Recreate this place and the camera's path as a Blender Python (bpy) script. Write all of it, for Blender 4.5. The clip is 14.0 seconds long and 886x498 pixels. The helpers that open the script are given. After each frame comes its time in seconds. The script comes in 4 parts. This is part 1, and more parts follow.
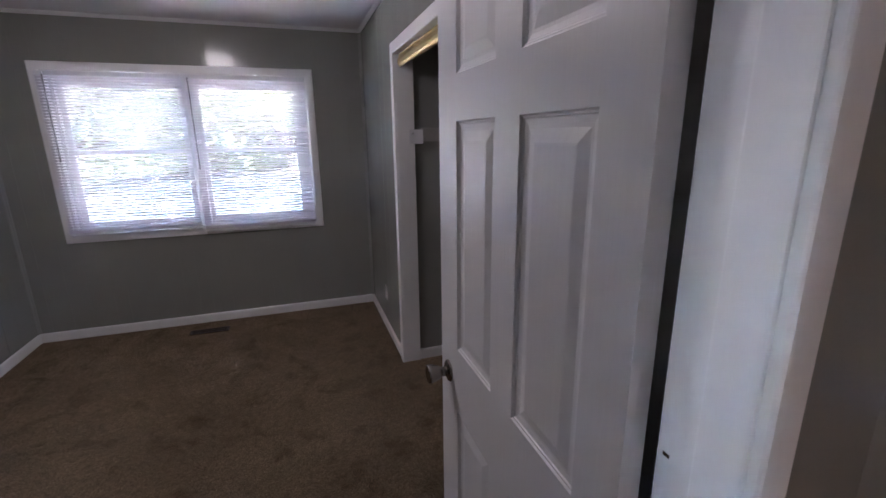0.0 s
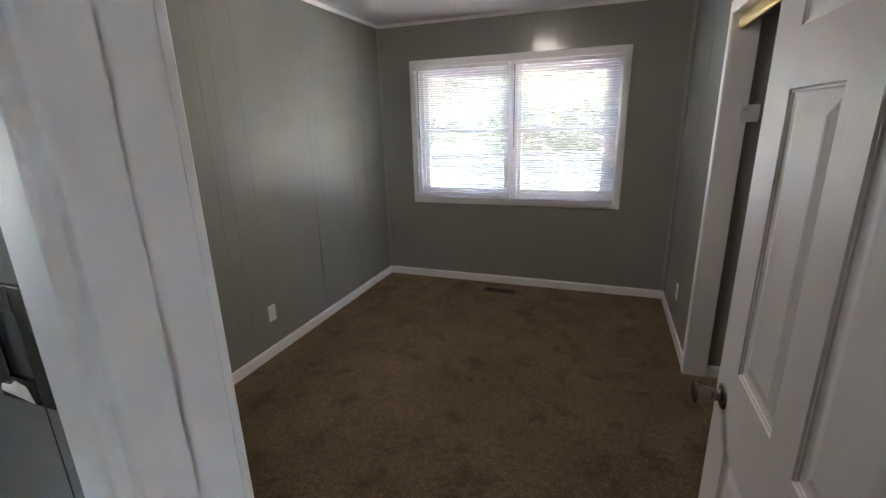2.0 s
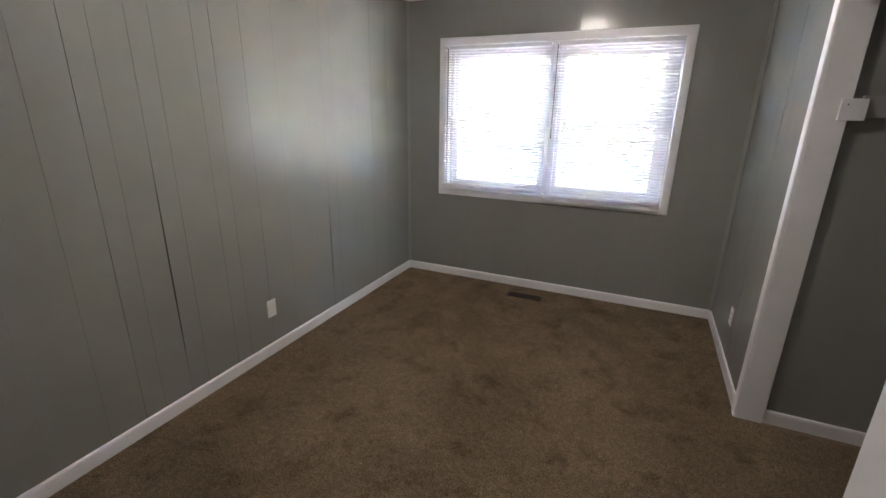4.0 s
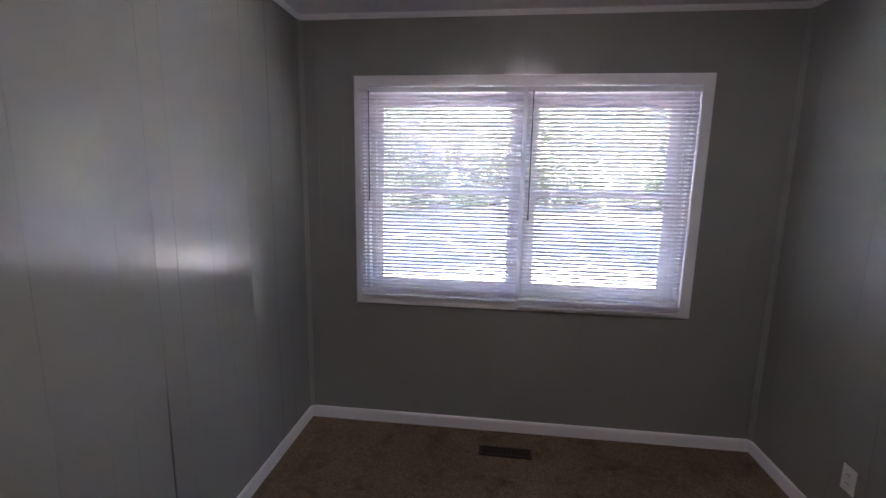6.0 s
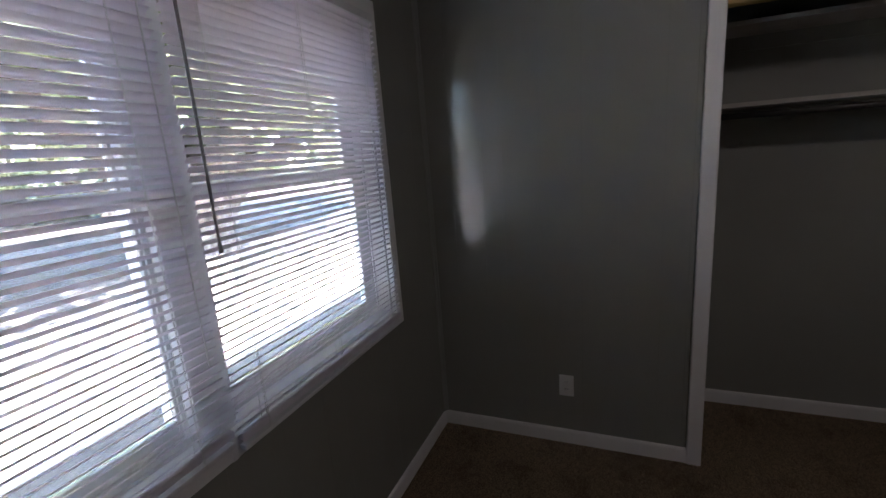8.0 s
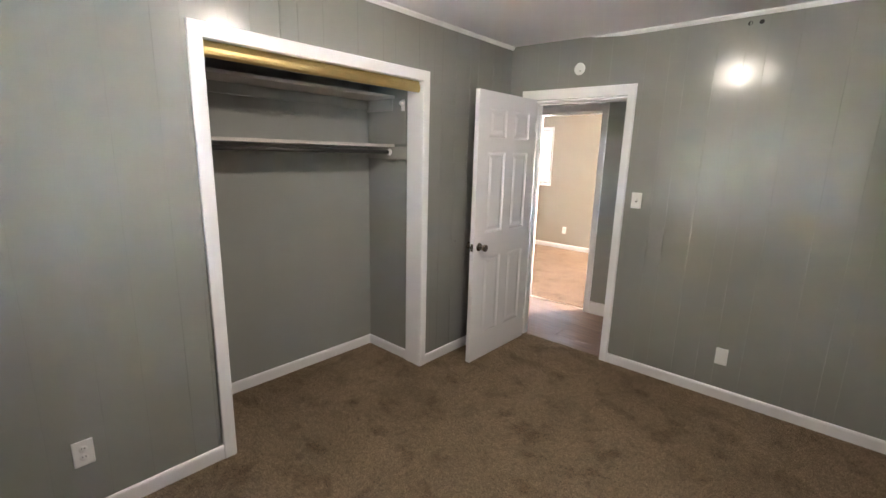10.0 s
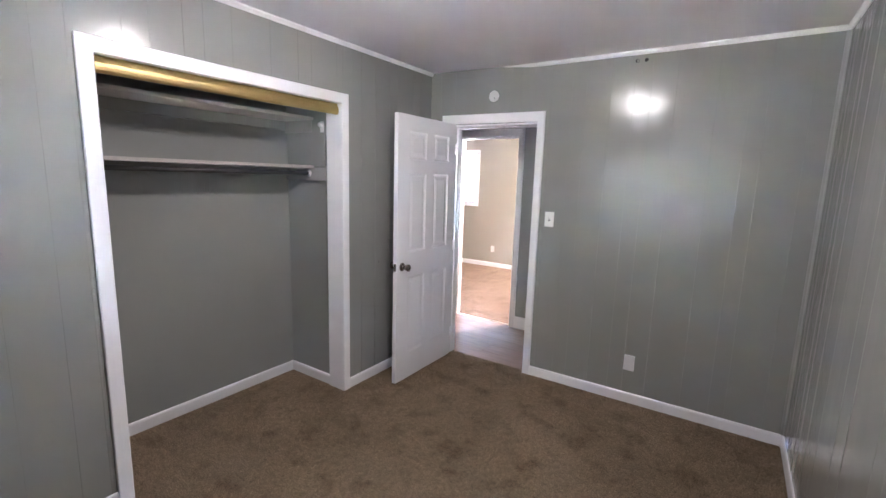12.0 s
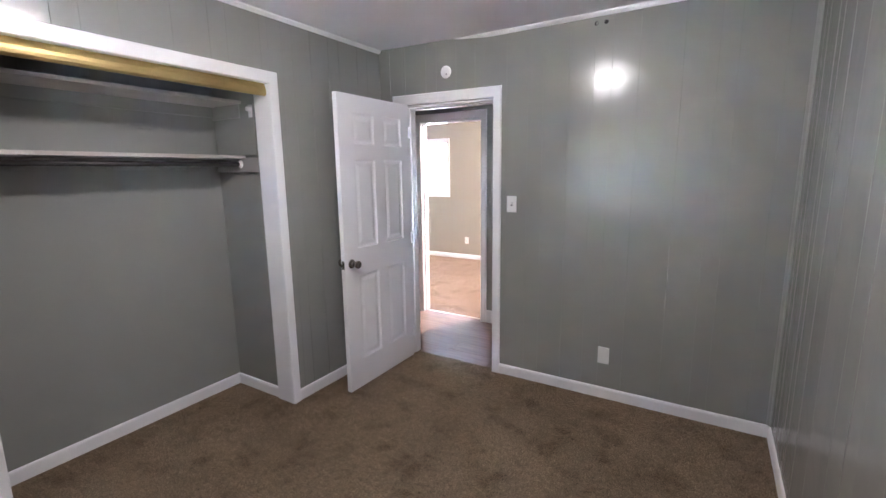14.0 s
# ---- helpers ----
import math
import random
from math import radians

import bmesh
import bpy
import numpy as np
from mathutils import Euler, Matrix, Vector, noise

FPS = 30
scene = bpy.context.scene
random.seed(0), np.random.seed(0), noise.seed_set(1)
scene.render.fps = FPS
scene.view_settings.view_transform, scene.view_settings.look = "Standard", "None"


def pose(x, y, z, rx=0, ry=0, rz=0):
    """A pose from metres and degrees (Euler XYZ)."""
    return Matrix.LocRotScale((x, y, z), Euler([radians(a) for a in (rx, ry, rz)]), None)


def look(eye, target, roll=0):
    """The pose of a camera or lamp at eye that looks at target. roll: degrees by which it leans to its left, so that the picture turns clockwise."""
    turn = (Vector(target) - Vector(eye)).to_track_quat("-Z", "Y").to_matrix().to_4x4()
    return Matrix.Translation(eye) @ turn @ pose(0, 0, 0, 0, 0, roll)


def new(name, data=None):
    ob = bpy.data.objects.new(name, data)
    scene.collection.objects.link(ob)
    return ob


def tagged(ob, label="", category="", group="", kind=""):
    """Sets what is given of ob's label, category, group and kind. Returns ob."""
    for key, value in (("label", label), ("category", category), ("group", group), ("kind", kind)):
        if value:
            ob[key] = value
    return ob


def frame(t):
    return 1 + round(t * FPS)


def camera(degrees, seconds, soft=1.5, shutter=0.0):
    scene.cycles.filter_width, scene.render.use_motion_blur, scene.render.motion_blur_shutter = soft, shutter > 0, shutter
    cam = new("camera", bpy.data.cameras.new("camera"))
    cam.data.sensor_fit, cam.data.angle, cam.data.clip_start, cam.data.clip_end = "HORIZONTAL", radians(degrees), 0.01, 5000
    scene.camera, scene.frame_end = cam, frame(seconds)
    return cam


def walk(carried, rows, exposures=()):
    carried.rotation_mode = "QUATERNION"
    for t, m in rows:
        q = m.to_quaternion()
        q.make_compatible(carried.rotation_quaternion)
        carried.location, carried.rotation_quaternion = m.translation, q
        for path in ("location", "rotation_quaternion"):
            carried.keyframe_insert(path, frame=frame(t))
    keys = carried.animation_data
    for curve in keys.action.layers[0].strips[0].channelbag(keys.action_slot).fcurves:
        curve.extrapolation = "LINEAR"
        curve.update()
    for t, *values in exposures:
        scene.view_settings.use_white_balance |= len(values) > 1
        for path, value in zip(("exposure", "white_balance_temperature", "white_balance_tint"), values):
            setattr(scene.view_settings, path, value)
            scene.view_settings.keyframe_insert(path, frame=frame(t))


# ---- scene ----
cam = camera(90.4, 14.0, shutter=0.1)
PATH = [
    (0, (2.078, -0.320, 1.594), (2.685, 1.519, 1.094), -0.7),
    (0.5, (2.117, -0.320, 1.580), (2.166, 1.608, 1.046), -0.3),
    (1, (2.163, -0.327, 1.578), (1.713, 1.547, 1.042), -0.8),
    (1.5, (2.174, -0.325, 1.582), (1.539, 1.494, 1.042), -1.7),
    (2, (2.143, -0.323, 1.584), (1.478, 1.480, 1.030), -1.5),
    (4.5, (2.028, 0.236, 1.56), (1.22, 1.963, 0.956), 0.6),
    (5, (1.788, 0.496, 1.559), (0.967, 2.271, 1.14), 0.7),
    (5.5, (1.505, 0.851, 1.614), (0.77, 2.672, 1.237), -0.4),
    (6, (1.16, 1.23, 1.594), (0.932, 3.189, 1.262), 1.0),
    (6.5, (0.905, 1.629, 1.559), (1.214, 3.576, 1.224), -1.2),
    (7, (0.698, 2.074, 1.561), (1.598, 3.823, 1.198), -0.8),
    (7.5, (0.541, 2.472, 1.539), (2.002, 3.761, 1.087), -1.5),
    (8, (0.597, 2.88, 1.542), (2.402, 3.629, 1.116), -4.3),
    (8.5, (0.617, 3.181, 1.56), (2.563, 3.248, 1.101), -0.4),
    (9, (0.601, 3.376, 1.603), (2.396, 2.626, 1.138), -0.1),
    (11.5, (0.411, 3.304, 1.607), (1.49, 1.666, 1.215), 2.5),
    (12, (0.41, 3.311, 1.61), (1.498, 1.664, 1.286), 1.7),
    (12.5, (0.396, 3.303, 1.569), (1.491, 1.657, 1.266), 1.0),
    (13, (0.393, 3.253, 1.573), (1.46, 1.593, 1.245), 0.4),
    (13.5, (0.41, 3.096, 1.547), (1.444, 1.418, 1.207), -0.7),
    (14, (0.39, 2.948, 1.546), (1.418, 1.268, 1.197), -0.8),
]
WW, DD, HH = 2.717, 3.82, 2.48        # bedroom width, depth, height
EXPO = [(0.0, 6.17, 5350, 23), (0.5, 6.3, 5600, 17), (1.0, 6.2, 5800, 14), (2.2, 6.38, 5870, 12), (4.5, 7.0, 5570, 13), (5.0, 6.45, 5350, 18), (6.0, 5.87, 5450, 25),
        (7.0, 5.23, 5600, 25), (7.5, 5.15, 5650, 20), (8.0, 4.6, 5700, 18), (8.5, 5.05, 6050, 12), (9.0, 6.82, 6250, 8), (11.3, 7.6, 5340, 16), (14.0, 7.5, 5290, 17)]
walk(cam, [(t, look(eye, target, roll)) for t, eye, target, roll in PATH], EXPO)

# ---- world and lights ----
SUN_EL, SUN_AZ = 48.0, 204.0          # degrees; azimuth clockwise from +y
world = bpy.data.worlds.new("sky")
scene.world = world
world.use_nodes = True
wn = world.node_tree.nodes
wn.clear()
sky = wn.new("ShaderNodeTexSky")
sky.sky_type = 'NISHITA'
sky.sun_disc = False
sky.sun_elevation, sky.sun_rotation = radians(SUN_EL), radians(SUN_AZ)
bg = wn.new("ShaderNodeBackground")
bg.inputs["Strength"].default_value = 0.15
wout = wn.new("ShaderNodeOutputWorld")
world.node_tree.links.new(sky.outputs["Color"], bg.inputs["Color"])
world.node_tree.links.new(bg.outputs[0], wout.inputs[0])


def lamp(name, kind, energy, colour, m, **more):
    data = bpy.data.lights.new(name, kind)
    data.energy, data.color = energy, colour
    if kind == 'SUN':
        data.angle = radians(0.55)
    if kind == 'POINT':
        data.shadow_soft_size = more["size"]
    if kind == 'AREA':
        data.shape, data.size, data.size_y = 'RECTANGLE', more["w"], more["h"]
    ob = new(name, data)
    ob.matrix_world = m
    return ob


az, el = radians(SUN_AZ), radians(SUN_EL)
sun_dir = Vector((math.sin(az) * math.cos(el), math.cos(az) * math.cos(el), math.sin(el)))
lamp("sun", 'SUN', 5.0, (1.0, 0.94, 0.86), look(sun_dir * 40, (0, 0, 0)))

# ---- materials ----


def material(name, base=(0.8, 0.8, 0.8), rough=0.5, metal=0.0, tint=0.06, scale=3.0, grain=120.0, bump=0.05, depth=0.002,
             spec=0.5, rand=0.0, stretch=(1, 1, 1), rough_var=0.08, wave=0.0):
    """A painted or plain surface with variation at two scales, a roughness map and fine relief."""
    mat = bpy.data.materials.new(name)
    mat.use_nodes = True
    nt = mat.node_tree
    nt.nodes.clear()
    out, bsdf = nt.nodes.new("ShaderNodeOutputMaterial"), nt.nodes.new("ShaderNodeBsdfPrincipled")
    nt.links.new(bsdf.outputs[0], out.inputs[0])
    bsdf.inputs["Metallic"].default_value = metal
    bsdf.inputs["Specular IOR Level"].default_value = spec
    coord, mapp = nt.nodes.new("ShaderNodeTexCoord"), nt.nodes.new("ShaderNodeMapping")
    mapp.inputs["Scale"].default_value = stretch
    nt.links.new(coord.outputs["Object"], mapp.inputs[0])
    big, fine = nt.nodes.new("ShaderNodeTexNoise"), nt.nodes.new("ShaderNodeTexNoise")
    big.inputs["Scale"].default_value, big.inputs["Detail"].default_value = scale, 5
    fine.inputs["Scale"].default_value, fine.inputs["Detail"].default_value = grain, 3
    for n in (big, fine):
        nt.links.new(mapp.outputs[0], n.inputs["Vector"])
    ramp = nt.nodes.new("ShaderNodeValToRGB")
    ramp.color_ramp.elements[0].position, ramp.color_ramp.elements[1].position = 0.3, 0.7
    ramp.color_ramp.elements[0].color = (*[c * (1 - tint) for c in base], 1)
    ramp.color_ramp.elements[1].color = (*[min(1, c * (1 + tint)) for c in base], 1)
    mixv = nt.nodes.new("ShaderNodeMath")
    mixv.operation = 'MULTIPLY_ADD'
    mixv.inputs[1].default_value = 0.36
    nt.links.new(fine.outputs["Fac"], mixv.inputs[0])
    half = nt.nodes.new("ShaderNodeMath")
    half.operation = 'MULTIPLY'
    half.inputs[1].default_value = 0.65
    nt.links.new(big.outputs["Fac"], half.inputs[0])
    nt.links.new(half.outputs[0], mixv.inputs[2])
    nt.links.new(mixv.outputs[0], ramp.inputs[0])
    colour = ramp.outputs[0]
    if rand:
        info, hsv = nt.nodes.new("ShaderNodeObjectInfo"), nt.nodes.new("ShaderNodeHueSaturation")
        rng = nt.nodes.new("ShaderNodeMapRange")
        rng.inputs["To Min"].default_value, rng.inputs["To Max"].default_value = 1 - rand, 1 + rand
        nt.links.new(info.outputs["Random"], rng.inputs[0])
        nt.links.new(rng.outputs[0], hsv.inputs["Value"])
        nt.links.new(colour, hsv.inputs["Color"])
        colour = hsv.outputs[0]
    nt.links.new(colour, bsdf.inputs["Base Color"])
    rr = nt.nodes.new("ShaderNodeMapRange")
    rr.inputs["To Min"].default_value, rr.inputs["To Max"].default_value = rough - rough_var, rough + rough_var
    nt.links.new(big.outputs["Fac"], rr.inputs[0])
    nt.links.new(rr.outputs[0], bsdf.inputs["Roughness"])
    if bump:
        bp = nt.nodes.new("ShaderNodeBump")
        bp.inputs["Strength"].default_value, bp.inputs["Distance"].default_value = bump, depth
        nt.links.new(fine.outputs["Fac"], bp.inputs["Height"])
        nt.links.new(bp.outputs[0], bsdf.inputs["Normal"])
        if wave:
            slow, wb = nt.nodes.new("ShaderNodeTexNoise"), nt.nodes.new("ShaderNodeBump")
            slow.inputs["Scale"].default_value, slow.inputs["Detail"].default_value = 5.0, 2
            nt.links.new(coord.outputs["Object"], slow.inputs["Vector"])
            wb.inputs["Strength"].default_value, wb.inputs["Distance"].default_value = 1.0, wave
            nt.links.new(slow.outputs["Fac"], wb.inputs["Height"])
            nt.links.new(wb.outputs[0], bp.inputs["Normal"])
    return mat


def carpet_material(name, dark, light):
    """Cut-pile carpet: fine tufts, footprints and brushed patches; the colour carries the shade of pile leaning the
    other way.
    """
    mat = bpy.data.materials.new(name)
    mat.use_nodes = True
    nt = mat.node_tree
    nt.nodes.clear()
    out, bsdf = nt.nodes.new("ShaderNodeOutputMaterial"), nt.nodes.new("ShaderNodeBsdfPrincipled")
    nt.links.new(bsdf.outputs[0], out.inputs[0])
    bsdf.inputs["Roughness"].default_value = 1.0
    bsdf.inputs["Specular IOR Level"].default_value = 0.05
    bsdf.inputs["Sheen Weight"].default_value = 0.45
    bsdf.inputs["Sheen Tint"].default_value = (0.85, 0.62, 0.42, 1)
    bsdf.inputs["Sheen Roughness"].default_value = 0.5
    coord = nt.nodes.new("ShaderNodeTexCoord")

    def tex(scale, detail, rough=0.5, distort=0.0):
        n = nt.nodes.new("ShaderNodeTexNoise")
        n.inputs["Scale"].default_value, n.inputs["Detail"].default_value = scale, detail
        n.inputs["Roughness"].default_value, n.inputs["Distortion"].default_value = rough, distort
        nt.links.new(coord.outputs["Object"], n.inputs["Vector"])
        return n.outputs["Fac"]

    def ramp(fac, p0, p1, c0, c1):
        n = nt.nodes.new("ShaderNodeValToRGB")
        n.color_ramp.elements[0].position, n.color_ramp.elements[1].position = p0, p1
        n.color_ramp.elements[0].color, n.color_ramp.elements[1].color = (*c0, 1), (*c1, 1)
        nt.links.new(fac, n.inputs[0])
        return n.outputs[0]

    def times(a, b):
        n = nt.nodes.new("ShaderNodeMix")
        n.data_type, n.blend_type = 'RGBA', 'MULTIPLY'
        n.inputs["Factor"].default_value = 1
        nt.links.new(a, n.inputs["A"])
        nt.links.new(b, n.inputs["B"])
        return n.outputs["Result"]

    tuft = tex(120, 4, 0.75)
    base = ramp(tuft, 0.34, 0.66, dark, light)
    # Darkens the colour in patches, as shade on pile that leans away.
    lean_shade = ramp(tex(5.2, 6, 0.64, 0.3), 0.345, 0.485, (0.57, 0.54, 0.51), (1, 1, 1))
    broad = ramp(tex(1.7, 4), 0.35, 0.65, (0.82, 0.82, 0.82), (1.1, 1.1, 1.1))
    clump = ramp(tex(34, 2, 0.6), 0.3, 0.7, (0.70, 0.70, 0.70), (1.16, 1.16, 1.16))
    nt.links.new(times(times(times(base, lean_shade), broad), clump), bsdf.inputs["Base Color"])
    bp = nt.nodes.new("ShaderNodeBump")
    bp.inputs["Strength"].default_value, bp.inputs["Distance"].default_value = 0.9, 0.006
    nt.links.new(tuft, bp.inputs["Height"])
    nt.links.new(bp.outputs[0], bsdf.inputs["Normal"])
    return mat


def wood_material(name, dark, light, rough=0.35, stretch=(1.2, 14, 14), rand=0.12):
    mat = material(name, [(a + b) / 2 for a, b in zip(dark, light)], rough, 0, 0.3, 2.5, 9, 0.1, 0.001, rand=rand, stretch=stretch)
    return mat


def leaf_material(name, colour):
    """Leaves that let some light through."""
    mat = bpy.data.materials.new(name)
    mat.use_nodes = True
    nt = mat.node_tree
    nt.nodes.clear()
    out, mix = nt.nodes.new("ShaderNodeOutputMaterial"), nt.nodes.new("ShaderNodeMixShader")
    dif, tra = nt.nodes.new("ShaderNodeBsdfDiffuse"), nt.nodes.new("ShaderNodeBsdfTranslucent")
    geo, ramp = nt.nodes.new("ShaderNodeNewGeometry"), nt.nodes.new("ShaderNodeValToRGB")
    ramp.color_ramp.elements[0].color = (*[c * 0.6 for c in colour], 1)
    ramp.color_ramp.elements[1].color = (*[c * 1.5 for c in colour], 1)
    nt.links.new(geo.outputs["Random Per Island"], ramp.inputs[0])
    for n in (dif, tra):
        nt.links.new(ramp.outputs[0], n.inputs["Color"])
    mix.inputs[0].default_value = 0.4
    nt.links.new(dif.outputs[0], mix.inputs[1])
    nt.links.new(tra.outputs[0], mix.inputs[2])
    nt.links.new(mix.outputs[0], out.inputs[0])
    return mat


def slat_material(name, colour):
    """Thin white slat that lets a little daylight through."""
    mat = material(name, colour, 0.42, 0, 0.03, 6, 60, 0.0, rough_var=0.05)
    nt = mat.node_tree
    out = next(n for n in nt.nodes if n.type == 'OUTPUT_MATERIAL')
    bsdf = next(n for n in nt.nodes if n.type == 'BSDF_PRINCIPLED')
    tra, mix = nt.nodes.new("ShaderNodeBsdfTranslucent"), nt.nodes.new("ShaderNodeMixShader")
    tra.inputs["Color"].default_value = (0.93, 0.85, 0.94, 1)
    mix.inputs[0].default_value = 0.36
    nt.links.new(bsdf.outputs[0], mix.inputs[1])
    nt.links.new(tra.outputs[0], mix.inputs[2])
    nt.links.new(mix.outputs[0], out.inputs[0])
    return mat


def glass_material(name):
    mat = bpy.data.materials.new(name)
    mat.use_nodes = True
    nt = mat.node_tree
    bsdf = nt.nodes["Principled BSDF"]
    bsdf.inputs["Base Color"].default_value = (0.96, 0.98, 0.97, 1)
    bsdf.inputs["Roughness"].default_value = 0.0
    bsdf.inputs["IOR"].default_value = 1.45
    bsdf.inputs["Transmission Weight"].default_value = 1.0
    return mat


def glow_material(name, colour, strength):
    mat = bpy.data.materials.new(name)
    mat.use_nodes = True
    bsdf = mat.node_tree.nodes["Principled BSDF"]
    bsdf.inputs["Base Color"].default_value = (0.85, 0.83, 0.8, 1)
    bsdf.inputs["Emission Color"].default_value = (*colour, 1)
    bsdf.inputs["Emission Strength"].default_value = strength
    return mat


PAINT = material("grey_wall_paint", (0.282, 0.285, 0.263), 0.175, 0, 0.035, 1.6, 260, 0.08, 0.0015, rough_var=0.02, spec=0.56, wave=0.003)
PLAIN = material("grey_wall_paint_plain", (0.282, 0.285, 0.263), 0.5, 0, 0.035, 1.6, 260, 0.10, 0.0015)
# Same wall grey, made lighter and warmer so its colour holds the lamplight.
PAINT_WARM_LIT = material("grey_wall_paint_warm_lit", (0.35, 0.32, 0.265), 0.5, 0, 0.04, 1.6, 260, 0.1, 0.0015)
TRIM = material("white_trim_paint", (0.84, 0.835, 0.84), 0.32, 0, 0.02, 9, 90, 0.10, 0.001)
DOORW = material("white_door_paint", (0.85, 0.845, 0.86), 0.33, 0, 0.02, 5, 130, 0.45, 0.0010, stretch=(1, 1, 0.06))
CEIL = material("ceiling_paint", (0.82, 0.79, 0.81), 0.75, 0, 0.03, 2.2, 70, 0.25, 0.003)
CARPET = carpet_material("brown_carpet", (0.045, 0.035, 0.0225), (0.350, 0.272, 0.175))
CARPETF = carpet_material("far_carpet", (0.10, 0.068, 0.050), (0.27, 0.190, 0.148))
VINYL = wood_material("vinyl_plank", (0.150, 0.100, 0.075), (0.35, 0.244, 0.188), 0.6)
SLAT = slat_material("blind_slat", (0.82, 0.81, 0.84))
RAILW = material("blind_rail", (0.78, 0.78, 0.80), 0.4, 0, 0.03, 8, 60, 0.03)
VINYLF = material("window_vinyl", (0.80, 0.80, 0.82), 0.4, 0, 0.03, 6, 60, 0.04)
GLASS = glass_material("window_glass")
CORD = material("cord", (0.75, 0.75, 0.74), 0.8, 0, 0.05, 30, 300, 0.2)
WAND = material("wand_plastic", (0.22, 0.21, 0.22), 0.2, 0, 0.04, 20, 100, 0.0)
BRASS = material("gold_track", (0.50, 0.385, 0.16), 0.38, 0.8, 0.10, 5, 60, 0.05, stretch=(1, 0.3, 1))
BRONZE = material("bronze_hardware", (0.14, 0.10, 0.075), 0.28, 0.95, 0.2, 25, 200, 0.03)
NICKEL = material("aged_nickel", (0.25, 0.225, 0.195), 0.24, 1.0, 0.2, 25, 200, 0.02)
# Near-black; in holes, slots and gaps this colour stands in for their shade.
DARK = material("dark_slot", (0.012, 0.011, 0.010), 0.7, 0, 0.2, 30, 200, 0.0)
IVORY = material("white_plate_plastic", (0.80, 0.79, 0.77), 0.3, 0, 0.02, 20, 100, 0.0)
BROWNM = material("brown_vent_enamel", (0.040, 0.024, 0.017), 0.4, 0.2, 0.15, 18, 120, 0.05)
SHELF_RAW = material("unpainted_shelf", (0.50, 0.465, 0.43), 0.6, 0, 0.12, 6, 90, 0.2, 0.001, stretch=(1, 0.2, 1))
SHELF = material("painted_shelf", (0.36, 0.35, 0.33), 0.45, 0, 0.08, 7, 120, 0.15, 0.001)
CHROME = material("closet_rod_metal", (0.055, 0.052, 0.05), 0.45, 0.6, 0.15, 10, 120, 0.02)
STRIP = material("threshold_metal", (0.80, 0.72, 0.58), 0.3, 0.9, 0.1, 20, 200, 0.04)
GRASS = material("lawn", (0.115, 0.098, 0.086), 0.9, 0, 0.45, 0.7, 14, 0.6, 0.05)
CONCRETE = material("concrete", (0.45, 0.385, 0.315), 0.85, 0, 0.12, 1.2, 60, 0.25, 0.01)
BARK = material("bark", (0.13, 0.105, 0.09), 0.9, 0, 0.4, 3, 22, 0.9, 0.04, stretch=(1, 1, 0.2))
# Leaf colours are lightened to imitate sun shining through, the far ones most.
LEAF_A = leaf_material("leaves_oak", (0.27, 0.295, 0.175))
LEAF_B = leaf_material("leaves_sunlit", (0.42, 0.44, 0.30))
SIDING = material("house_siding", (0.55, 0.53, 0.50), 0.7, 0, 0.06, 1.5, 40, 0.1)
GLOW = glow_material("lamp_glass", (1.0, 0.84, 0.67), 0.69)
GLOWF = glow_material("far_lamp_glass", (1.0, 0.79, 0.60), 10.5)
ROOFM = material("roof_felt", (0.08, 0.08, 0.08), 0.9, 0, 0.2, 2, 60, 0.3)

# ---- mesh helpers ----


def box(bm, x0, x1, y0, y1, z0, z1, bevel=0.0, seg=2):
    r = bmesh.ops.create_cube(bm, size=1, matrix=Matrix.Translation(((x0 + x1) / 2, (y0 + y1) / 2, (z0 + z1) / 2))
                              @ Matrix.Diagonal((x1 - x0, y1 - y0, z1 - z0, 1)))
    if bevel:
        edges = list({e for v in r["verts"] for e in v.link_edges})
        bmesh.ops.bevel(bm, geom=edges, offset=bevel, segments=seg, profile=0.6, affect='EDGES')
    return bm


def lathe(bm, profile, n=24, m=Matrix()):
    """Turns (radius, height) pairs round z; smooth."""
    rings = []
    for r, z in profile:
        if r < 1e-6:
            rings.append([bm.verts.new(m @ Vector((0, 0, z)))])
        else:
            rings.append([bm.verts.new(m @ Vector((r * math.cos(a), r * math.sin(a), z))) for a in [2 * math.pi * k / n for k in range(n)]])
    for a, b in zip(rings, rings[1:]):
        for k in range(n):
            vs = [a[k % len(a)], a[(k + 1) % len(a)], b[(k + 1) % len(b)], b[k % len(b)]]
            vs = list(dict.fromkeys(vs))
            if len(vs) > 2:
                bm.faces.new(vs).smooth = True
    return bm


def extrude(bm, loop, vec, cap=True):
    """A prism: a closed loop of points carried along vec."""
    a = [bm.verts.new(p) for p in loop]
    b = [bm.verts.new(Vector(p) + Vector(vec)) for p in loop]
    n = len(loop)
    for k in range(n):
        bm.faces.new((a[k], a[(k + 1) % n], b[(k + 1) % n], b[k]))
    if cap:
        bm.faces.new(a[::-1])
        bm.faces.new(b)
    return bm


def finish(bm, mat, name):
    bmesh.ops.recalc_face_normals(bm, faces=bm.faces)
    me = bpy.data.meshes.new(name)
    bm.to_mesh(me)
    bm.free()
    me.materials.append(mat)
    return me


def part(name, bm, mat, parent=None, label=""):
    ob = new(name, finish(bm, mat, name))
    if parent is not None:
        ob.parent = parent
    return tagged(ob, label)


def thing(name, at, label, category, group="", kind=""):
    ob = new(name)
    ob.empty_display_size = 0.05
    ob.matrix_basis = at if isinstance(at, Matrix) else Matrix.Translation(at)
    return tagged(ob, label, category, group, kind)


